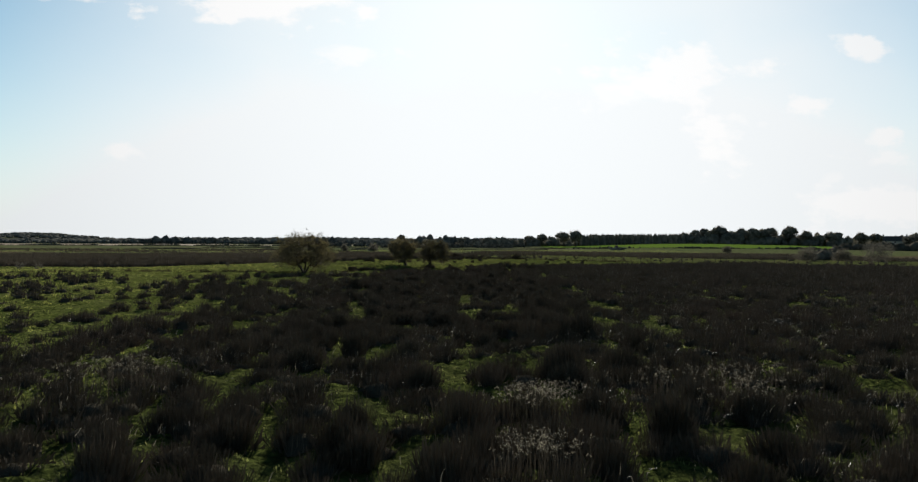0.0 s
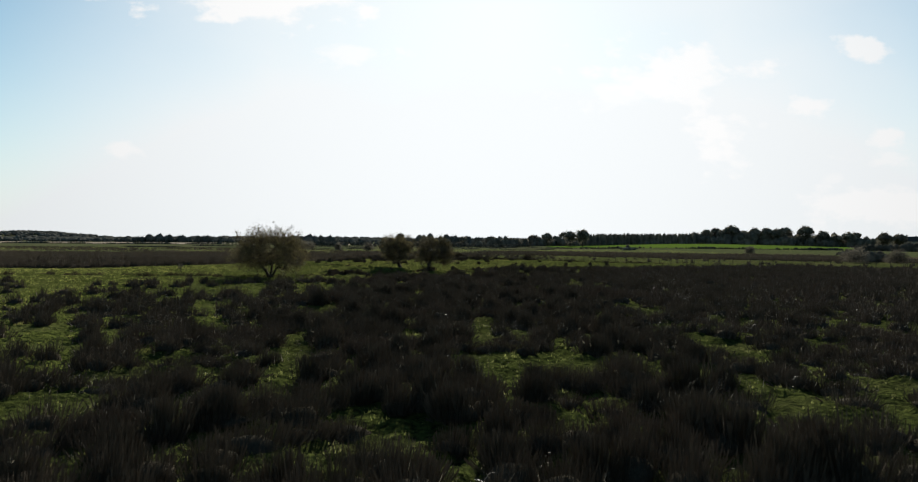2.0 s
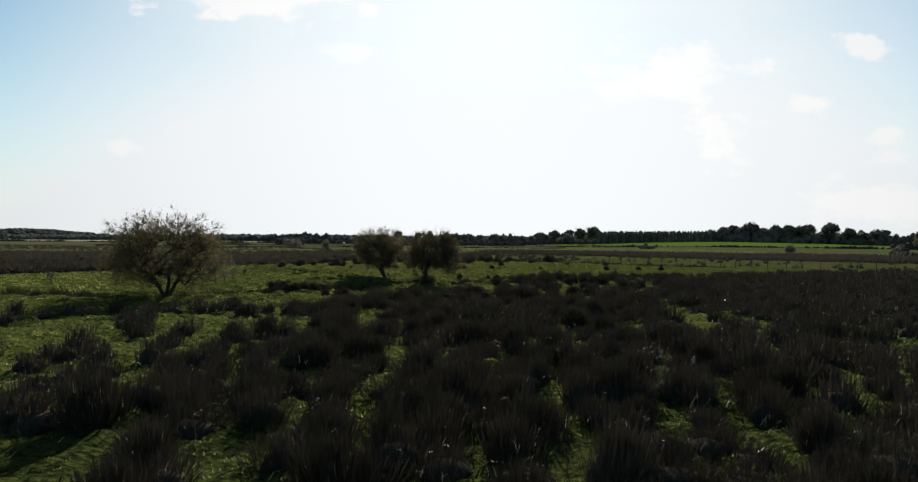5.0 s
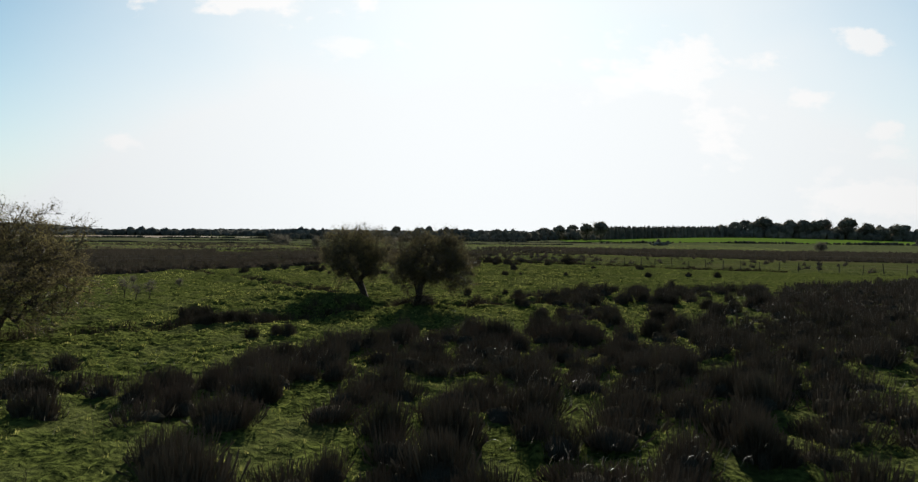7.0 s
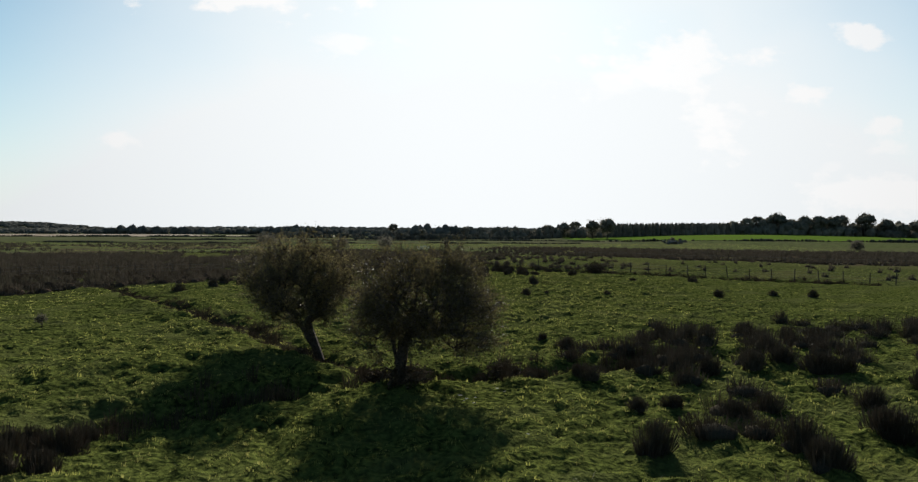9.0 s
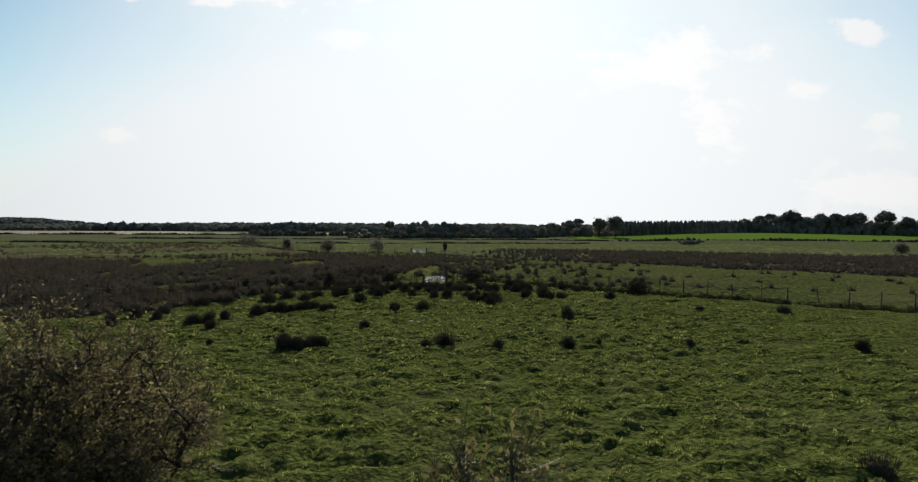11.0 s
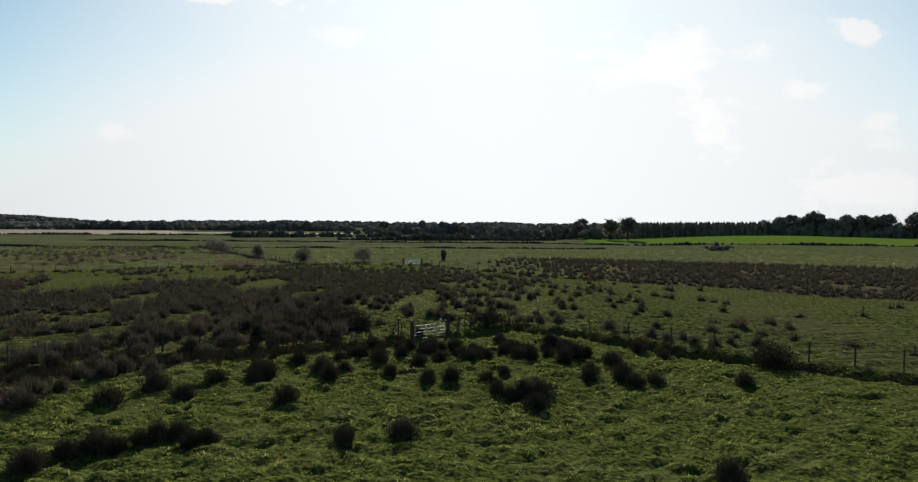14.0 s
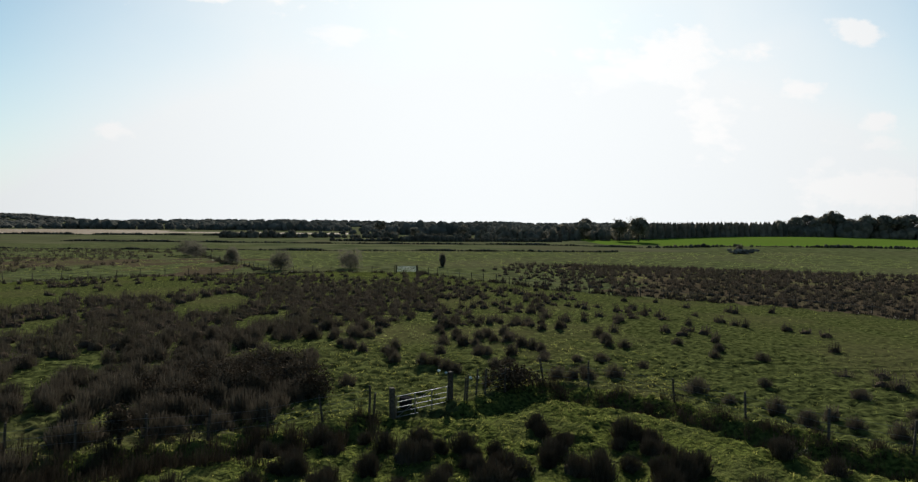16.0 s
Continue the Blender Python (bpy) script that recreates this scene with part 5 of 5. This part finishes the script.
def fence(line, gap, label, seed, wires=(0.35, 0.65, 0.98), thick=0.006):
    r = np.random.default_rng(seed)
    root = thing("fence", 0, 0, 0, label, "fence", "field fences")
    x, y = along(line, gap, r, 0.06)
    x, y = np.append(x, line[-1][0]), np.append(y, line[-1][1])
    z = height(x, y)
    for i in range(len(x)):
        ob = child("post", POSTS[i % 4], root)
        ob.location, ob.rotation_euler = (x[i], y[i], z[i]), (r.normal(0, 0.06), r.normal(0, 0.06), r.uniform(0, 6))
    for h in wires:
        bm = bmesh.new()
        for i in range(len(x) - 1):
            bar(bm, (x[i], y[i], z[i] + h + r.normal(0, 0.02)), (x[i + 1], y[i + 1], z[i + 1] + h + r.normal(0, 0.02)), thick, 4)
        part("wire", bm, M_WIRE, root, "slack rusty wire")
    return root


fence(FENCE_L, 1.75, "weathered post and wire fence beside an overgrown drain", 1)
fence(FENCE_R, 2.3, "weathered leaning post and wire fence along a drain", 2)
fence(FAR_FENCE_L, 3.0, "distant post and wire fence between rough fields", 3, (0.9,), 0.01)
fence(FAR_FENCE_R, 3.0, "distant post and wire fence along brown rushes", 4, (0.9,), 0.01)
fence(FIELD_HEDGE, 2.2, "old fence of close-set posts climbing between fields", 5, (0.9,), 0.012)


def field_gate(x, y, wide, turn, bars_at, label, material, board=0.0):
    """A tubular field gate, hung between two posts."""
    z = ground_z(x, y)
    root = thing("field_gate", x, y, z, label, "gate", "", turn)
    for h in bars_at:
        bm = bmesh.new()
        if board:
            slab(bm, 0.0, wide, -0.014, 0.014, h - board / 2, h + board / 2, 0.004)
        else:
            bar(bm, (0.04, 0, h), (wide - 0.04, 0, h), 0.017, 8)
        part("rail", bm, material, root)
    for q in (0.04, wide * 0.36, wide * 0.68, wide - 0.04):
        bm = bmesh.new()
        slab(bm, q - 0.02, q + 0.02, -0.026, 0.026, bars_at[0] - 0.03, bars_at[-1] + 0.03, 0.005)
        part("upright", bm, material, root)
    bm = bmesh.new()
    bar(bm, (0.1, 0.03, bars_at[0]), (wide * 0.66, 0.03, bars_at[-1]), 0.012, 6)
    part("brace", bm, material, root)
    return root


def gate_post(x, y, tall, rad):
    bm = bmesh.new()
    slab(bm, -rad, rad, -rad, rad, -0.4, tall, 0.02)
    me = bpy.data.meshes.new("gate_post")
    bm.to_mesh(me)
    bm.free()
    me.materials.append(M_POST)
    ob = new("gate_post", me)
    ob.location, ob.rotation_euler = (x, y, ground_z(x, y)), (0.01, -0.02, 0.5)
    return tagged(ob, "thick weathered square timber gate post", "gate post", "gate posts")


GATE_L, GATE_R = Vector((-1.30, 178.4)), Vector((1.36, 180.4))
run = GATE_R - GATE_L
field_gate(GATE_L.x + run.normalized().x * 0.16, GATE_L.y + run.normalized().y * 0.16, run.length - 0.32, math.atan2(run.y, run.x), (0.22, 0.44, 0.66, 0.90, 1.16), "closed galvanised tubular field gate with five rails", M_STEEL)
gate_post(GATE_L.x, GATE_L.y, 1.45, 0.105)
gate_post(GATE_R.x, GATE_R.y, 1.32, 0.105)
gate_post(-5.3, 263.4, 1.35, 0.1)
gate_post(-1.7, 263.0, 1.35, 0.1)
field_gate(-5.1, 263.35, 3.2, -0.09, (0.25, 0.46, 0.67, 0.88, 1.1), "pale painted field gate in a distant fence", M_WHITE, 0.055)
for x, y, h in ((-2.1, 178.1, 0.9), (-2.3, 178.0, 0.75), (2.15, 180.5, 1.15), (2.65, 181.2, 1.3), (3.1, 181.4, 1.25)):
    gp = new("fence_stake", POSTS[1])
    gp.location, gp.scale, gp.rotation_euler = (x, y, ground_z(x, y)), (0.9, 0.9, h / 1.15), (0.03, 0.06, 1)
    tagged(gp, "short split stake beside the gate", "stake", "stakes by the gate")

# drum behind the gate
bm = bmesh.new()
prof = [(0.0, 0.0), (0.27, 0.0), (0.29, 0.03), (0.29, 0.22), (0.305, 0.24), (0.29, 0.26), (0.29, 0.48), (0.305, 0.50), (0.29, 0.52), (0.285, 0.72), (0.27, 0.74), (0.26, 0.70), (0.0, 0.69)]
rings = []
for rr, zz in prof:
    rings.append([bm.verts.new((rr * math.cos(a * math.pi / 10), rr * math.sin(a * math.pi / 10), zz)) for a in range(20)] if rr else [bm.verts.new((0, 0, zz))])
for a, b in zip(rings[:-1], rings[1:]):
    for i in range(20):
        q = [a[i % len(a)], a[(i + 1) % len(a)], b[(i + 1) % len(b)], b[i % len(b)]]
        bm.faces.new(list(dict.fromkeys(q)))
me = bpy.data.meshes.new("water_drum")
bm.to_mesh(me)
bm.free()
me.materials.append(M_DRUM)
drum = tagged(new("water_drum", me), "black ribbed plastic drum standing behind the gate", "drum")
drum.scale = (1, 1, 0.72)
drum.location = (-0.75, 179.6, ground_z(-0.75, 179.6))


def rag(x, y, s, seed):
    r = np.random.default_rng(seed)
    bm = bmesh.new()
    bmesh.ops.create_icosphere(bm, subdivisions=2, radius=1)
    for v in bm.verts:
        k = 0.7 + 0.5 * noise.noise(v.co * 2.3 + Vector((seed, 0, 0)))
        v.co = Vector((v.co.x * k * s, v.co.y * k * s * 0.6, (v.co.z * k + 0.7) * s * 0.7))
    me = bpy.data.meshes.new("plastic_scrap")
    bm.to_mesh(me)
    bm.free()
    me.materials.append(M_WHITE)
    ob = new("plastic_scrap", me)
    ob.location = (x, y, ground_z(x, y))
    tagged(ob, "crumpled white plastic scrap caught in the rushes", "litter", "white scraps")


for i, (x, y) in enumerate(((0.9, 186.6), (1.3, 186.2), (2.6, 184.6), (3.0, 184.8))):
    rag(x, y, 0.13, i + 3)


# ---- bramble banks along the drains ----
def tangle(points, n, tall, wide, r):
    p = points[r.integers(0, len(points), n)]
    x, y = p[:, 0] + r.normal(0, wide, n), p[:, 1] + r.normal(0, wide, n)
    z, rad_, high = height(x, y), r.uniform(0.3, 0.6, n), r.uniform(0.5, 1.1, n) * tall
    return tussock_blades(x, y, z, 60, rad_, high, np.full(n, 0.026), r, True, True)


r = np.random.default_rng(5)
pts_l = np.stack(along(FENCE_L, 0.7, r, 0.2), -1) + np.array([0.2, -1.3])
pts_l = np.concatenate([pts_l, pts_l[pts_l[:, 0] < -7] + np.array([0.3, -1.3])])
pts_r = np.stack(along(FENCE_R[1:], 0.7, r, 0.2), -1) + np.array([-0.4, -1.0])
pts_r = pts_r[pts_r[:, 0] < 45]
pts_a = np.stack(along(DRAIN_A, 0.7, r, 0.2), -1)
pts_b = np.stack(along(DRAIN_B, 0.9, r, 0.3), -1)
v, f = joined([tangle(pts_l, 1100, 0.95, 0.75, r), tangle(pts_r, 330, 0.6, 0.5, r), tangle(pts_a, 330, 0.55, 0.55, r), tangle(pts_b, 330, 0.85, 0.6, r)])
r6 = np.random.default_rng(6)
edge_rows = []
for ln in (FAR_FENCE_L, FAR_FENCE_R, FIELD_HEDGE):
    q = np.stack(along(ln, 1.0, r6, 0.3), -1)
    n_q = int(len(q) * 1.8)
    q = q[r6.integers(0, len(q), n_q)] + r6.normal(0, 0.5, (n_q, 2))
    edge_rows.append(tussock_blades(q[:, 0], q[:, 1], height(q[:, 0], q[:, 1]), 20, r6.uniform(0.3, 0.7, n_q), r6.uniform(0.3, 0.85, n_q), np.full(n_q, 0.11), r6, True))
tagged(new("field_margins", make_mesh("field_margins", *joined(edge_rows), M_RUSH)), "dark rank growth along far field boundaries", "undergrowth", kind="stuff")
tagged(new("drain_growth", make_mesh("drain_growth", v, f, M_BRAMBLE)), "rank brown growth lining the field drains", "undergrowth", kind="stuff")
shrub(20.0, 168.4, 3.2, 2.0, 501, "bramble_clump", "dark bramble mound by a wire fence", 4200, 0.0, 0.065, M_BRAMBLE)
shrub(21.8, 167.6, 2.6, 0.9, 502, "bramble_clump", "dark low bramble mound by a wire fence", 1400, 0.0, 0.09, M_BRAMBLE)
shrub(-9.0, 182.0, 5.0, 1.9, 503, "bramble_clump", "dark brown bramble thicket in the rough field", 2600, 0.0, 0.09, M_BRAMBLE)
shrub(-6.4, 183.4, 3.4, 1.5, 504, "bramble_clump", "dark bramble thicket in the rough field", 1600, 0.0, 0.09, M_BRAMBLE)
for i, (x, y, w, h) in enumerate(((-11.6, 183.4, 3.8, 1.5), (-8.4, 186.0, 4.2, 1.6), (-5.4, 181.6, 2.6, 1.2), (-13.6, 181.4, 2.8, 1.1), (-10.4, 179.4, 3.0, 1.2))):
    shrub(x, y, w, h, 530 + i, "bramble_clump", "brown bramble and bracken thicket in the rough field", 2400, 0.0, 0.08, M_BRAMBLE)
shrub(-11.2, 174.0, 1.2, 1.6, 505, "hawthorn_bush", "thin upright thorn bush growing in a fence line", 900, 0.1, 0.09, M_BRAMBLE)
shrub(4.6, 182.6, 3.4, 1.3, 506, "bramble_clump", "dark bramble mound beside the gate", 2000, 0.0, 0.09, M_BRAMBLE)

shrub(-1.5, 107.4, 2.0, 0.75, 507, "bramble_clump", "dark low brambles round a willow's foot", 1300, 0.0, 0.07, M_BRAMBLE)
shrub(-2.5, 108.2, 1.3, 0.6, 508, "bramble_clump", "dark low brambles beside a willow", 800, 0.0, 0.07, M_BRAMBLE)
shrub(2.1, 110.0, 1.8, 0.7, 509, "bramble_clump", "dark low scrub in a wet hollow", 1000, 0.0, 0.07, M_BRAMBLE)
shrub(-6.1, 113.4, 1.3, 0.6, 510, "bramble_clump", "dark low brambles at a leaning willow", 800, 0.0, 0.07, M_BRAMBLE)

# ---- seeding weeds ----
rows = []
r = np.random.default_rng(9)
stems = []
for x0, y0, n, w in ((1.9, 17.1, 190, 0.55), (-10.2, 20.7, 120, 0.9), (1.1, 12.6, 110, 0.4), (7.3, 17.6, 70, 0.7), (7.9, 19.7, 80, 0.7), (5.9, 19.5, 30, 0.3), (-1.1, 42.8, 60, 12), (-1.0, 74.4, 60, 13)):
    x, y = x0 + r.normal(0, w, n), y0 + r.normal(0, w * 0.5, n)
    h = r.uniform(0.75, 1.15, n)
    z = height(x, y)
    base = np.stack([x, y, z], -1)
    stems.append(blades(base, r.normal(0, 0.08, (n, 2)), h, np.full(n, 0.012), r))
    tops = np.repeat(base + np.stack([np.zeros(n), np.zeros(n), h - 0.08], -1), 9, 0) + r.normal(0, 0.035, (n * 9, 3))
    rows.append(leaf_cards(tops, 0.018, r))
weeds = thing("seeding_weeds", 0, 0, 0, "tall dead weeds with pale fluffy seed heads", "weeds")
weeds["kind"] = "stuff"
child("stems", make_mesh("stems", *joined(stems), M_RUSHBROWN), weeds)
child("seed_heads", make_mesh("seed_heads", *joined(rows), M_FLUFF), weeds, "pale silky seed heads")

# loose pale stalk tips scattered over the rushes as painted glints
r = np.random.default_rng(19)
spot = r.uniform(0, 1, (420, 2)) * np.array([46, 104]) + np.array([-20, 8])
spot = np.repeat(spot, 16, 0) + r.normal(0, 1, (420 * 16, 2)) * np.array([0.8, 0.5])
spot = spot[rush_cover(spot[:, 0], spot[:, 1]) > 0.3]
n = len(spot)
stalk = np.concatenate([spot, (height(spot[:, 0], spot[:, 1]) + r.uniform(0.2, 0.75, n))[:, None]], 1)
v, f = blades(stalk, np.array([0.13, 0.0]) + r.normal(0, 0.12, (n, 2)), r.uniform(0.08, 0.3, n), np.full(n, 0.006), r)
tagged(new("dead_stalks", make_mesh("dead_stalks", v, f, M_GLINTSTALK)), "pale dead stalk tips among the rushes, standing in for sun glints", "weeds", kind="stuff")


# ---- standing water ----
def puddle(x, y, w, seed):
    z = ground_z(x, y)
    bm = bmesh.new()
    n = 28
    vs = []
    for i in range(n):
        a = i * 2 * math.pi / n
        k = 0.7 * w * (0.6 + 0.5 * noise.noise(Vector((math.cos(a) * 1.6 + seed, math.sin(a) * 1.6, 0))))
        vs.append(bm.verts.new((math.cos(a) * k * 1.6, math.sin(a) * k, 0)))
    bm.faces.new(vs)
    me = bpy.data.meshes.new("puddle")
    bm.to_mesh(me)
    bm.free()
    me.materials.append(M_WATER)
    ob = new("puddle", me)
    ob.location = (x, y, float(np.median(height(x + np.linspace(-w, w, 5), y + np.zeros(5)))) + 0.07)
    tagged(ob, "small puddle of rain water glinting in the grass", "puddle", "puddles")


for i, (x, y, w) in enumerate(PUDDLES):
    puddle(x, y, w, i * 3.1)


# ---- far buildings ----
def house(x, y, turn, wide, deep, eaves, ridge, label):
    z = ground_z(x, y)
    root = thing("farmhouse", x, y, z, label, "house", "farmhouses", turn)
    bm = bmesh.new()
    slab(bm, -wide / 2, wide / 2, -deep / 2, deep / 2, -0.5, eaves)
    part("wall", bm, M_PLASTER, root)
    bm = bmesh.new()
    o = 0.35
    a = [bm.verts.new(p) for p in ((-wide / 2 - o, -deep / 2 - o, eaves), (wide / 2 + o, -deep / 2 - o, eaves), (wide / 2 + o, deep / 2 + o, eaves), (-wide / 2 - o, deep / 2 + o, eaves), (-wide / 2 - o, 0, ridge), (wide / 2 + o, 0, ridge))]
    for q in ((0, 1, 5, 4), (2, 3, 4, 5), (0, 4, 3), (1, 2, 5), (3, 2, 1, 0)):
        bm.faces.new([a[i] for i in q])
    roof = part("roof", bm, M_SLATE, root, "dark slate gabled roof")
    for q in (-wide * 0.42, wide * 0.42):
        bm = bmesh.new()
        slab(bm, q - 0.4, q + 0.4, -0.35, 0.35, ridge - 0.7, ridge + 1.0, 0.03)
        part("chimney", bm, M_PLASTER, roof)
    for lv in (1.0, 3.6) if eaves > 4 else (1.0,):
        for q in (-0.32, 0.0, 0.32):
            bm = bmesh.new()
            slab(bm, q * wide - 0.5, q * wide + 0.5, -deep / 2 - 0.03, -deep / 2 + 0.05, lv, lv + 1.2)
            part("window", bm, M_GLASS, root, "dark window pane")


house(290, 476, -0.5, 16, 8, 5.2, 8.2, "grey two-storey farmhouse with a dark slate roof")
house(276, 386, -0.6, 14, 8, 5.0, 8.0, "grey farmhouse half hidden by trees")
house(108, 560, 0.1, 9, 6, 2.8, 4.6, "low white cottage among far trees")
house(62, 556, 0.1, 9, 6, 2.8, 4.6, "low pale cottage among far trees")


def boulder(root, x, y, z, s, seed):
    bm = bmesh.new()
    bmesh.ops.create_icosphere(bm, subdivisions=2, radius=1)
    for v in bm.verts:
        k = 0.8 + 0.45 * noise.noise(v.co * 1.4 + Vector((seed * 5.0, 0, 0)))
        v.co = Vector((x + v.co.x * k * s * 1.3, y + v.co.y * k * s, z + v.co.z * k * s * 0.75))
    part("stone", bm, M_STONE, root)


heap = thing("stone_heap", 95, 343, ground_z(95, 343), "long heap of pale grey field stones by a hedge", "stones")
r = np.random.default_rng(15)
for i in range(34):
    boulder(heap, r.uniform(-4.5, 4.5), r.uniform(-1, 1), r.uniform(0.2, 1.3), r.uniform(0.45, 0.85), i)
shrub(95.5, 346, 2.6, 3.2, 520)
